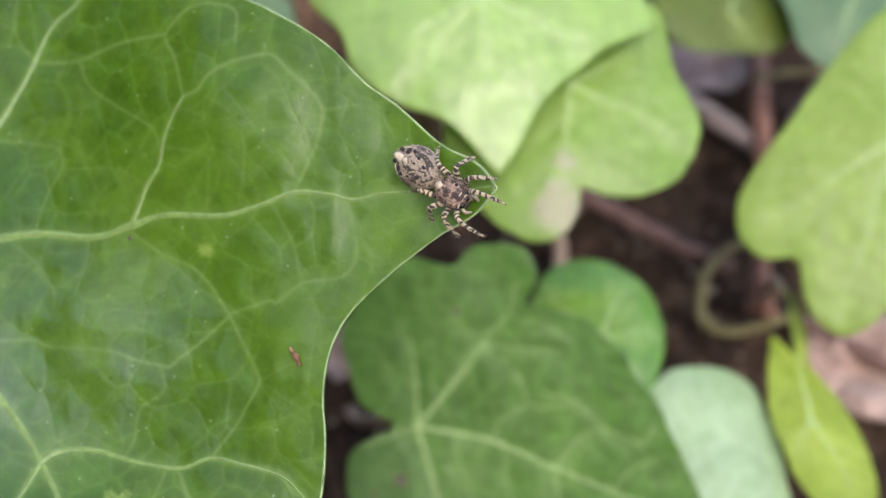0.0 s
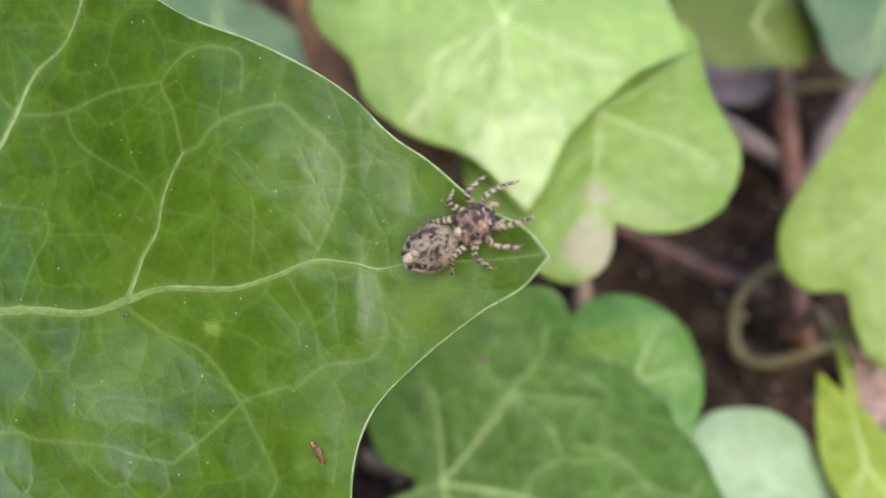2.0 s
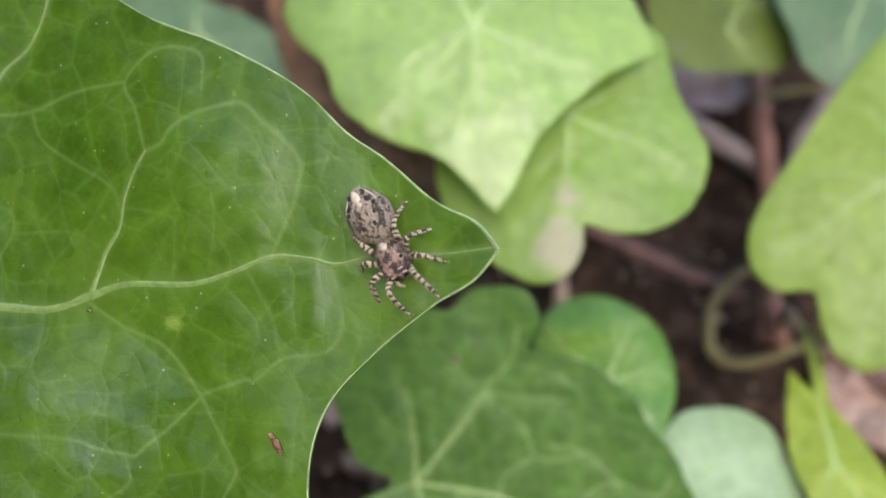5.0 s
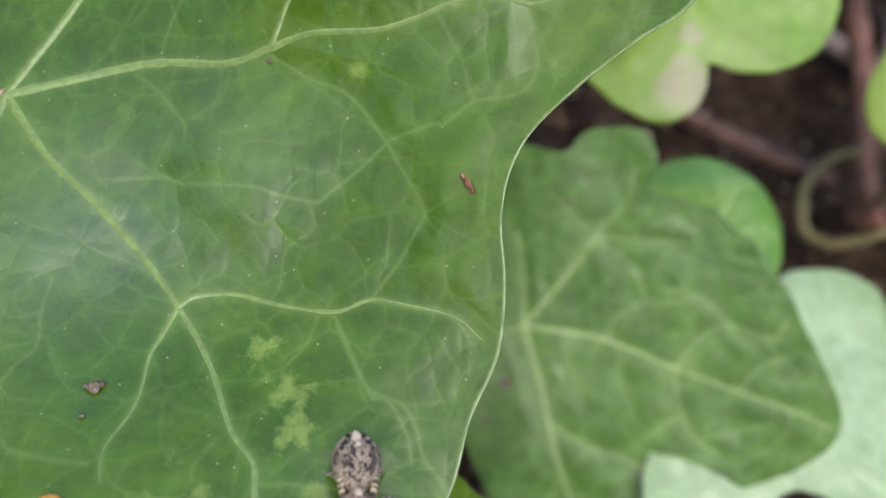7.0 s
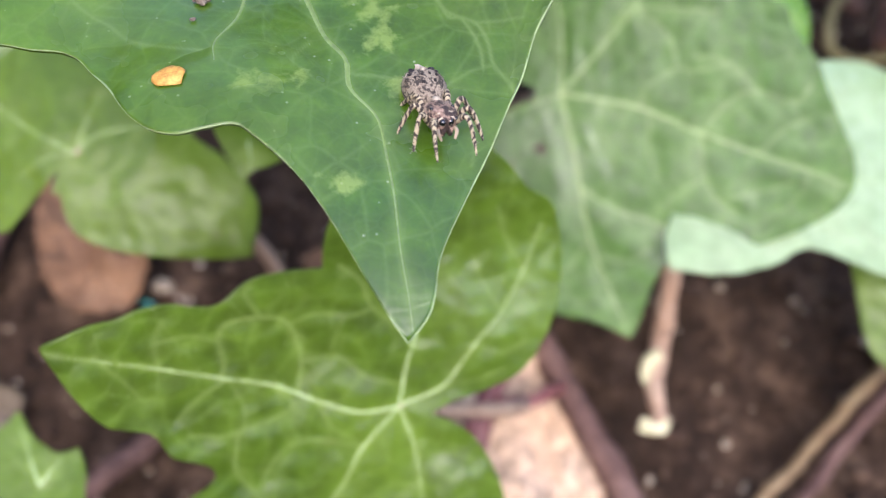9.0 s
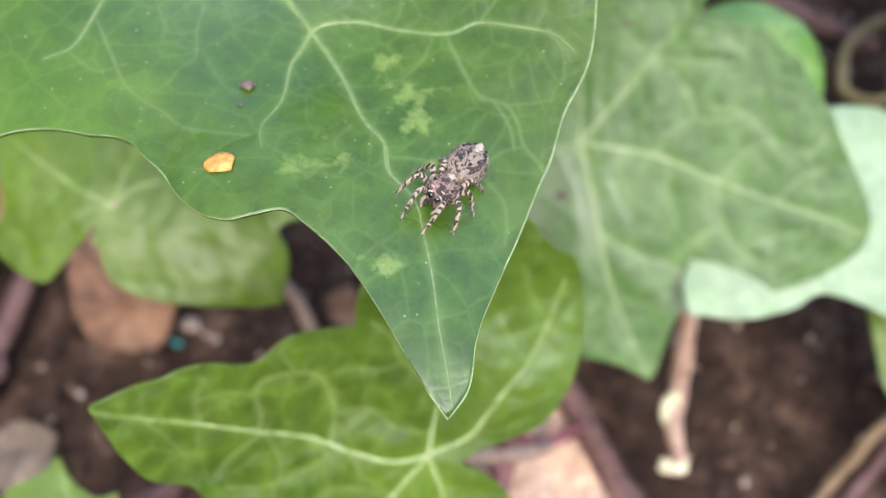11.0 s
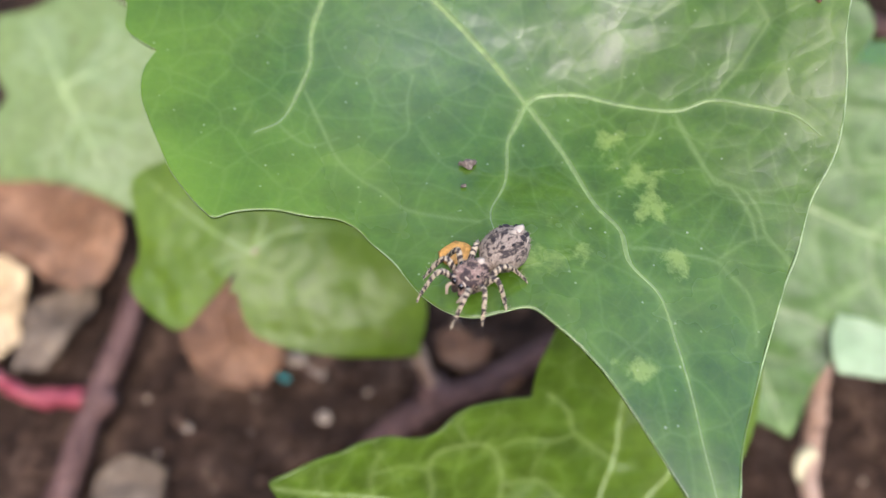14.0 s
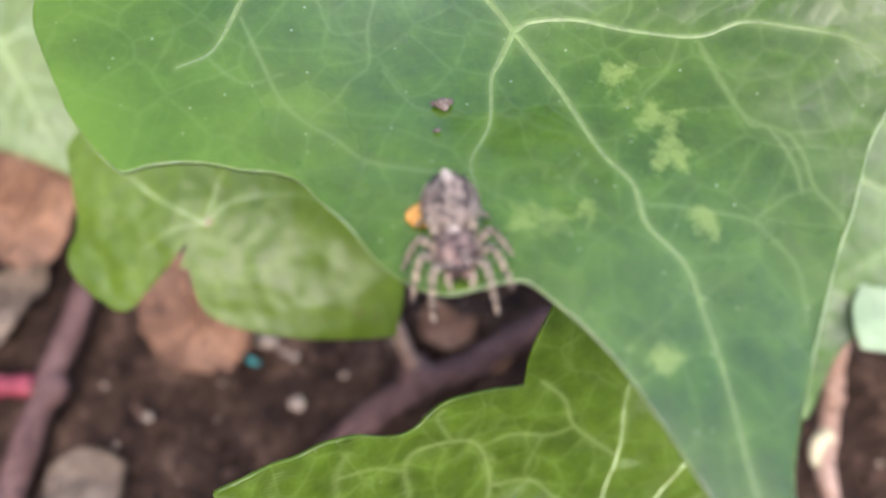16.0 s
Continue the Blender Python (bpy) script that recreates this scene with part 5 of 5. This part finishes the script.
stem([(52.6, 114.0, 5.0), (51.6, 106.7, 6.0), (49.6, 95.0, 6.0), (47.7, 84.0, 6.0), (45.7, 73.9, 6.0), (43.2, 64.7, 6.0), (41.0, 57.5, 5.0)], [1.3, 1.5, 1.5, 1.4, 1.3, 1.2], rusty_stem_mat, "upright rusty brown stem far back", nodes=[])
stem([(18.2, 81.1, 4.0), (21.2, 77.9, 4.0), (29.5, 71.7, 4.0), (40.3, 64.9, 4.0)], [1.2, 1.4, 1.3], bark_mat, "brown woody stem on soil", nodes=[])
stem([(43.1, 68.1, 7.0), (38.0, 65.7, 7.0), (34.6, 61.2, 7.0), (33.6, 55.5, 7.0), (37.2, 53.6, 7.0), (44.9, 56.0, 7.0)], [0.6, 0.7, 0.7, 0.6], olive_stem_mat, "thin looping olive brown tendril", nodes=[])
stem([(37.0, 100.5, 4.0), (40.3, 96.9, 4.0), (43.4, 93.2, 4.0), (46.8, 89.6, 4.0), (50.0, 85.6, 4.0), (53.2, 82.0, 4.0)], [1.3, 1.6, 1.6, 1.4], pale_bark_mat, "pale grey woody stem on soil", nodes=[])
stem([(46.8, 58.3, 3.0), (49.4, 56.6, 3.0), (57.3, 50.7, 3.0), (61.6, 47.5, 3.0)], [1.2, 1.3, 1.2], bark_mat, "brown woody stem on soil", nodes=[])
stem([(42.1, 62.5, 9.0), (41.2, 58.1, 9.0), (41.1, 54.8, 9.0)], [1.1, 1.2, 1.1], rusty_stem_mat, "reddish brown stem in the back", nodes=[])
stem([(64.0, 104.0, 7.0), (61.3, 99.6, 7.0), (55.1, 91.5, 6.0), (50.9, 83.9, 5.0)], [1.6, 1.7, 1.5, 1.2], pale_bark_mat, "pale pinkish stem in the back", nodes=[])
stem([(47.4, 96.3, 10.0), (53.7, 97.6, 10.0), (60.0, 98.2, 10.0)], [0.6, 0.6, 0.5], olive_stem_mat, "thin olive stalk in the back", nodes=[])
stem([(16.0, 71.7, 6.0), (16.1, 66.4, 6.0), (15.2, 61.8, 6.0)], [0.9, 0.9, 0.8], tan_stem_mat, "short tan leaf stalk below leaf", nodes=[])
dead_leaf((-54.0, 23.8, 2.6), (0, 0, 0), [(140, 9.5), (131, 15.9), (126, 13.2), (118, 9.6), (104, 7.2), (60, 5.8), (31, 6.6), (0, 7.0), (-26, 7.8), (-61, 7.3), (-96, 6.0), (-140, 5.0), (-169, 5.2), (160, 7.0)], dead_mat, "curled orange-brown dead leaf on soil", (0, 0, 0, 0.055, 0.03, 0.01), swells=[(2, -1, 2.2, 1.6), (-3, 4, 2.0, 1.2)], seed=3)
dead_leaf((-80.9, 37.1, 2.0), (0, 0, 0), [(-176, 12.2), (-72, 7.2), (-52, 12.3), (-21, 10.9), (19, 10.1), (57, 8.4), (115, 9.5), (155, 16.5)], dead_mat, "brown dead leaf with dry edges", (0, 0, 0, 0.012, 0.0, 0.01), seed=4)
dead_leaf((-83.7, 25.7, 2.2), (0, 0, 0), [(-107, 6.8), (-81, 7.2), (-46, 5.5), (-4, 3), (69, 5.7), (105, 7), (137, 8.4)], dead_pale_mat, "beige piece of dead leaf", (0, 0, 0, 0.03, 0.0, 0.0), seed=5)
dead_leaf((-76.6, 24.6, 1.6), (0, 0, 0), [(-113, 7.2), (-85, 5.7), (19, 3.9), (57, 7.2), (102, 4.3), (169, 4.5)], dead_grey_mat, "dark grey-brown dead leaf", (0, 0, 0, 0.02, 0.0, 0.0), seed=6)
dead_leaf((-4.4, 6.2, 2.4), (0, 0, 0), [(-129, 5.6), (-104, 9.2), (-68, 9.4), (-38, 10.9), (-7, 7.3), (36, 6.8), (73, 8.5), (108, 8.6), (142, 9.7), (164, 11.7)], dead_mould_mat, "large beige dead leaf with grey mould spots", (0, 0, 0, -0.01, 0.0, -0.006), seed=7)
dead_leaf((-62.1, 6.0, 1.2), (0, 0, 0), [(-142, 4.2), (-91, 4.8), (-34, 3.8), (36, 3.9), (68, 3.4), (124, 3.9), (167, 5.1)], dead_grey_mat, "flat grey-brown dead leaf on soil", (0, 0, 0, 0.01, 0.0, 0.01), seed=8)
dead_leaf((-27.1, 24.7, 1.6), (0, 0, 0), [(-144, 2.8), (-86, 2.6), (-26, 3.1), (26, 3.7), (108, 2.8), (159, 3.4)], dead_mat, "small orange-brown piece of dead leaf", (0, 0, 0, 0.03, 0.0, 0.0), seed=9)
dead_leaf((-21.8, 21.3, 1.6), (0, 0, 0), [(-126, 1.7), (-63, 1.5), (15, 2), (82, 1.5), (159, 1.9)], dead_mat, "tiny orange-brown piece of dead leaf", (0, 0, 0, 0.03, 0.0, 0.0), seed=10)
dead_leaf((51.8, 50.8, 2.5), (0, 0, 0), [(120, 5.8), (79, 7), (45, 10), (-2, 11), (-40, 11), (-68, 9), (-96, 6.9), (-148, 4.3), (158, 4.6)], dead_pink_mat, "pinkish beige dead leaf on soil", (0, 0, 0, 0.01, 0.0, 0.0), seed=11)
dead_leaf((43.5, 105.5, 2.5), (0, 0, 0), [(145, 7.4), (89, 6.0), (30, 8.6), (-24, 6.8), (-57, 6.2), (-102, 5.1), (-152, 6.3)], dead_pink_mat, "pinkish brown dead leaf lying far back", (0, 0, 0, 0.01, 0.0, 0.0), seed=12)
dead_leaf((-14.0, 52.8, 2.5), (0, 0, 0), [(-120, 2.6), (-85, 3.9), (-30, 2.8), (81, 3.8), (119, 4.3)], dead_pink_mat, "pinkish beige dead leaf under ivy", (0, 0, 0, 0.01, 0.0, 0.0), seed=13)
dead_leaf((-6.7, 68.0, 33.2), (20, 0, 0), [(-58, 18), (-40, 9), (-15, 6), (20, 6), (70, 8), (122, 24), (140, 12), (170, 6), (-150, 5), (-100, 6), (-75, 9)], dead_dark_mat, "brown dead leaf hanging between ivy leaves", (0, 0, 0, -0.01, 0, 0), seed=14)
lump("plastic_chip", pose(-0.0479, 0.0201, 0.0008, 10, 0, -25), [((0, 0, 0), (0.9, 0.35, 0.25)), ((0.7, 0.1, 0.1), (0.4, 0.25, 0.2))], teal_mat, "small teal plastic chip on soil", "plastic chip")
lump("pebble", pose(-0.0422, 0.0157, 0.0007), [((0, 0, 0), (0.96, 0.72, 0.56))], grit_mat, "small pale pebble lying on soil", "pebble", "pebbles")
lump("pebble", pose(-0.0469, 0.0226, 0.0007), [((0, 0, 0), (1.08, 0.81, 0.63))], grit_mat, "small pale pebble lying on soil", "pebble", "pebbles")
lump("pebble", pose(-0.0676, 0.0157, 0.0007), [((0, 0, 0), (0.72, 0.54, 0.42))], grit_mat, "small pale pebble lying on soil", "pebble", "pebbles")
lump("pebble", pose(-0.0579, 0.0134, 0.0007), [((0, 0, 0), (0.6, 0.45, 0.35))], grit_mat, "small pale pebble lying on soil", "pebble", "pebbles")
lump("pebble", pose(-0.0427, 0.0256, 0.0007), [((0, 0, 0), (0.6, 0.45, 0.35))], grit_mat, "small pale pebble lying on soil", "pebble", "pebbles")
lump("pebble", pose(-0.0461, 0.0225, 0.0007), [((0, 0, 0), (0.96, 0.72, 0.56))], grit_mat, "small pale pebble lying on soil", "pebble", "pebbles")
lump("pebble", pose(0.0329, 0.0193, 0.0007), [((0, 0, 0), (1.08, 0.81, 0.63))], crumb_mat, "small pale pebble lying on soil", "pebble", "pebbles")
lump("pebble", pose(-0.0029, 0.0021, 0.0007), [((0, 0, 0), (0.48, 0.36, 0.28))], grit_mat, "small pale pebble lying on soil", "pebble", "pebbles")
lump("frass_crumb", pose(0.0116, 0.0365, 0.0331, 35, 0, 20), [((0, 0, 0), (0.55, 0.385, 0.33)), ((0.44, 0.1, 0), (0.275, 0.275, 0.3))], frass_mat, "grey-brown crumb of dirt on leaf", "crumb", "crumbs")
lump("frass_crumb", pose(-0.0042, 0.0284, 0.0234, 35, 0, 20), [((0, 0, 0), (0.5, 0.35, 0.3)), ((0.4, 0.1, 0), (0.25, 0.25, 0.3))], frass_mat, "grey-brown crumb of dirt on leaf", "crumb", "crumbs")
lump("frass_crumb", pose(0.0013, 0.0405, 0.0341, 35, 0, 20), [((0, 0, 0), (0.45, 0.315, 0.27)), ((0.36, 0.1, 0), (0.225, 0.225, 0.3))], frass_mat, "grey-brown crumb of dirt on leaf", "crumb", "crumbs")
lump("frass_crumb", pose(-0.0039, 0.0281, 0.0232, 35, 0, 20), [((0, 0, 0), (0.4, 0.28, 0.24)), ((0.32, 0.1, 0), (0.2, 0.2, 0.3))], frass_mat, "grey-brown crumb of dirt on leaf", "crumb", "crumbs")
lump("frass_crumb", pose(-0.0058, 0.0257, 0.0210, 35, 0, 20), [((0, 0, 0), (0.35, 0.245, 0.21)), ((0.28, 0.1, 0), (0.175, 0.175, 0.3))], frass_mat, "grey-brown crumb of dirt on leaf", "crumb", "crumbs")
lump("frass_crumb", pose(-0.0102, 0.0068, 0.0373, 40, 0, 20), [((0, 0, 0), (0.4, 0.3, 0.2))], grit_mat, "pinkish crumb of dirt on leaf", "crumb", "crumbs")

# ---- the spider ----
def spider():
    ob = thing("jumping_spider", on_leaf(31, 0, 0), "small mottled grey-brown hairy jumping spider on ivy leaf", "spider")
    bm = bmesh.new()
    for v in blob(bm, (0, 0, 0), (1.46 * MM, 1.13 * MM, 0.98 * MM), 4, 0.04, 900.0):
        if v.co.x < 0:
            k = 1 - 0.42 * min(1.0, -v.co.x / (1.46 * MM)) ** 2.4
            v.co.y, v.co.z = v.co.y * k, v.co.z * (0.4 + 0.6 * k)
        v.co += v.co.normalized() * 0.03 * MM * noise.noise(v.co * 5200)
        v.co += Vector((-1.45 * MM, 0, 1.15 * MM))
    abdomen = part("abdomen", bm, body_mat, ob, "mottled grey-brown hairy abdomen")

    def back(x, y):
        """The abdomen's surface over (x, y), in millimetres."""
        k = 1 - 0.42 * min(1.0, max(0.0, -(x + 1.45)) / 1.46) ** 2.4
        q = max(0.03, 1 - ((x + 1.45) / 1.46) ** 2 - (y / (1.13 * k)) ** 2)
        return 1.15 + 0.98 * (0.4 + 0.6 * k) * math.sqrt(q)

    def spot(name, x, y, size, mat):
        b = bmesh.new()
        blob(b, (x * MM, y * MM, (back(x, y) - 0.02) * MM), (size[0] * MM, size[1] * MM, 0.09 * MM), 2, 0.55, 2600.0)
        part(name, b, mat, abdomen)

    for side in (-1, 1):
        spot("dark_patch", -2.45, 0.36 * side, (0.20, 0.12), patch_mat)
        spot("dark_patch", -1.98, 0.50 * side, (0.17, 0.20), patch_mat)
        spot("dark_patch", -1.72, 0.66 * side, (0.12, 0.13), patch_mat)
        spot("dark_patch", -0.80, 0.30 * side, (0.15, 0.11), patch_mat)
        spot("dark_patch", -1.28, 0.55 * side, (0.10, 0.08), patch_mat)
        spot("dark_patch", -1.30, 0.20 * side, (0.09, 0.06), patch_mat)
        b = bmesh.new()
        line = [(-2.86, 0.06), (-2.72, 0.26), (-2.5, 0.47), (-2.2, 0.68), (-1.9, 0.84)]
        tube(b, smooth_line([Vector((x, y * side, back(x, y) + 0.01)) * MM for x, y in line], 5), [0.04 * MM, 0.055 * MM, 0.03 * MM], 6, 1.0, 0.5)
        part("cream_line", b, chevron_mat, abdomen, "cream line along the rear edge")
    spot("cream_patch", -2.22, 0.0, (0.36, 0.24), chevron_mat)
    spot("cream_patch", -1.85, 0.05, (0.22, 0.14), chevron_mat)
    bm = bmesh.new()
    for v in blob(bm, (0, 0, 0), (1.02 * MM, 0.82 * MM, 0.72 * MM), 4, 0.05, 700.0):
        if v.co.x > 0.3 * MM:
            v.co.z *= 1.06
        v.co.x = min(v.co.x, 0.93 * MM)
        v.co += v.co.normalized() * 0.025 * MM * noise.noise(v.co * 5200)
        v.co += Vector((0.98 * MM, 0, 1.0 * MM))
    head = part("cephalothorax", bm, head_mat, ob, "dark brown glossy head with cream hairs")
    for y, z, r in ((0.2, 1.15, 0.2), (-0.2, 1.15, 0.2), (0.5, 1.2, 0.12), (-0.5, 1.2, 0.12)):
        b = bmesh.new()
        blob(b, ((1.83 - 0.25 * abs(y)) * MM, y * MM, z * MM), (r * MM,) * 3, 2)
        part("eye", b, eye_mat, head)
    for y, z, r in ((0.2, 1.15, 0.2), (-0.2, 1.15, 0.2)):
        b = bmesh.new()
        ring = [Vector((1.80 - 0.25 * abs(y), y + (r + 0.035) * math.cos(k * math.pi / 9), z + (r + 0.035) * math.sin(k * math.pi / 9))) * MM for k in range(19)]
        tube(b, ring, [0.05 * MM, 0.05 * MM], 6, 1.0, 0.3, Vector((1, 0, 0)))
        part("eye_ring", b, chevron_mat, head)
    for y in (0.55, -0.55):
        b = bmesh.new()
        blob(b, (1.1 * MM, y * MM, 1.55 * MM), (0.09 * MM,) * 3, 2)
        part("eye", b, eye_mat, head)
    b = bmesh.new()
    blob(b, (0.3 * MM, 0, 1.58 * MM), (0.22 * MM, 0.2 * MM, 0.08 * MM), 2, 0.5, 2000.0)
    part("cream_patch", b, chevron_mat, head)
    b = bmesh.new()
    blob(b, (1.55 * MM, 0, 1.52 * MM), (0.07 * MM, 0.45 * MM, 0.1 * MM), 2, 0.4, 2000.0)
    part("cream_band", b, chevron_mat, head)
    for side in (-1, 1):
        b = bmesh.new()
        tube(b, smooth_line([Vector(p) * MM for p in ((1.6, 0.35 * side, 0.8), (1.98, 0.48 * side, 0.72), (2.15, 0.34 * side, 0.35))], 5), [0.10 * MM, 0.12 * MM, 0.08 * MM], 8, 1.0, 0.3)
        part("palp", b, palp_mat, ob)
        b = bmesh.new()
        blob(b, (1.75 * MM, 0.2 * side * MM, 0.65 * MM), (0.22 * MM, 0.18 * MM, 0.34 * MM), 2)
        part("chelicera", b, head_mat, ob)
    rng = random.Random(8)
    for owner, centre, size, count in ((abdomen, (-1.45, 0, 1.15), (1.40, 1.08, 0.95), 700), (head, (0.98, 0, 1.0), (1.05, 0.84, 0.7), 380)):
        b = bmesh.new()
        for _ in range(count):
            d = Vector((rng.gauss(0, 1), rng.gauss(0, 1), abs(rng.gauss(0, 1)) * 0.8)).normalized()
            k = 1 - (0.42 * (-d.x) ** 2.4 if owner is abdomen and d.x < 0 else 0)
            p = Vector((centre[0] + d.x * size[0], centre[1] + d.y * size[1] * k, centre[2] + d.z * size[2] * k)) * MM
            w = d.cross(Vector((1, 0.3, 0))).normalized() * 0.012 * MM
            tip = p + (d * 0.6 + Vector((-1.0, 0, 0)) * 0.7 + Vector((rng.uniform(-0.3, 0.3), rng.uniform(-0.4, 0.4), 0))) * rng.uniform(0.1, 0.22) * MM
            b.faces.new((b.verts.new(p - w), b.verts.new(p + w), b.verts.new(tip)))
        part("hair", b, fur_mat, owner, "short pale hairs")
    legs = []
    # hip x, hip y, way out in degrees, reach, knee height
    for hx, hy, deg, reach, knee in ((1.5, 0.5, 18, 1.95, 1.25), (1.2, 0.66, 54, 1.55, 1.3), (0.85, 0.7, 108, 1.4, 1.3), (0.5, 0.6, 157, 2.2, 1.15)):
        for side in (-1, 1):
            b = bmesh.new()
            line = smooth_line([Vector(p) * MM for p in ((0, 0, 0), (0.3 * reach, 0.08 * side, 0.55 * knee), (0.52 * reach, 0.1 * side, 0.5 * knee), (0.82 * reach, 0, -0.15), (reach, -0.1 * side, -0.72))], 7)
            tube(b, line, [0.13 * MM, 0.16 * MM, 0.125 * MM, 0.10 * MM, 0.045 * MM], 8, 1.0, 0.3)
            leg = part("leg", b, leg_mat, ob, "dark-banded pale brown leg")
            b = bmesh.new()
            for _ in range(46):
                p = line[rng.randrange(2, len(line) - 1)]
                d = Vector((rng.uniform(0.1, 0.7), rng.gauss(0, 1), rng.gauss(0.3, 0.8))).normalized()
                w = d.cross(Vector((0.3, 0.2, 1))).normalized() * 0.008 * MM
                root, tip = p + d * 0.08 * MM, p + d * rng.uniform(0.2, 0.34) * MM
                b.faces.new((b.verts.new(root - w), b.verts.new(root + w), b.verts.new(tip)))
            part("hair", b, fur_mat, leg, "short pale hairs")
            legs.append((leg, (hx, hy * side, 0.78), deg * side))
    return ob, legs


the_spider, the_legs = spider()
the_spider.scale = (0.92, 0.92, 0.92)
STEPS = [(0, 31.6, 0.37, -41, 5), (0.5, 31.28, 0.65, -35, 5), (1, 30.74, 1, -1, 5), (1.5, 30.37, 1.02, 15, 5), (2, 30.66, 1.3, 22, 5), (2.5, 30.46, 1.07, 6, 5), (3, 29.87, 1.11, -9, 5), (4.2, 29.3, 0.85, -48, 4), (5.5, 29.47, 0.83, -93, 5), (6, 28.68, 0.09, -118, 5), (6.5, 25.31, -4.46, -115, 5), (6.6, 22.95, -7.25, -117, 5), (6.7, 20.45, -10.35, -109, 6), (6.8, 19.7, -13.65, -108, 8), (6.9, 19.0, -17.75, -100, 12), (7, 18.25, -20.6, -90, 16), (7.2, 18.0, -20.7, -97, 22), (7.5, 17.79, -20.58, -104, 26)]
STEPS += [(8, 18.3, -21.3, -86, 28), (8.5, 18.25, -22.1, -81, 26), (9, 18.2, -22.1, -75, 24), (10.2, 17.6, -21.5, -108, 6), (11.5, 15.9, -21.62, -145, 12), (12, 13.54, -22.35, -164, 10), (12.5, 11.4, -22.0, -160, 5), (13, 9.35, -21.5, -154, 5), (13.5, 8.3, -21.3, -148, 5), (14, 7.75, -21.65, -129, 10), (14.5, 7.6, -21.75, -101, 12), (15, 7.6, -21.7, -101, 12), (15.5, 7.45, -21.75, -93, 12), (16, 7.6, -21.9, -82, 12)]
GAIT = [(0, 0.2), (0.5, 0.6), (0.8, 1), (1.2, 1), (1.5, 0.5), (2, 0.3), (2.5, 1), (3, 0.2), (3.6, 0.8), (4.2, 1), (4.8, 0.8), (5.3, 0.1), (5.8, 0.2), (6, 1), (6.2, 1), (6.4, 1), (6.6, 1), (6.8, 1), (7, 1), (7.2, 0.5), (7.5, 0.2), (8, 0.2), (9, 0.2), (9.8, 0.8), (10.4, 1), (11, 0.8), (11.5, 0.6), (12, 1), (12.5, 1), (13, 0.8), (13.5, 0.6), (14, 0.4), (15, 0.2), (16, 0.3)]


def motions():
    walk(the_spider, [(t, on_leaf(u, v, 0.0, a) @ pose(0, 0, 0, 0, -p, 0)) for t, u, v, a, p in STEPS])
    for k, (leg, hip, deg) in enumerate(the_legs):
        rows = []
        for t, busy in GAIT:
            swing = busy * 13 * math.sin(7.0 * t + (k % 2) * 3.14 + (k // 2) * 1.57)
            rows.append((t, pose(hip[0] * MM, hip[1] * MM, hip[2] * MM, 0, 0, deg + swing)))
        walk(leg, rows)


motions()
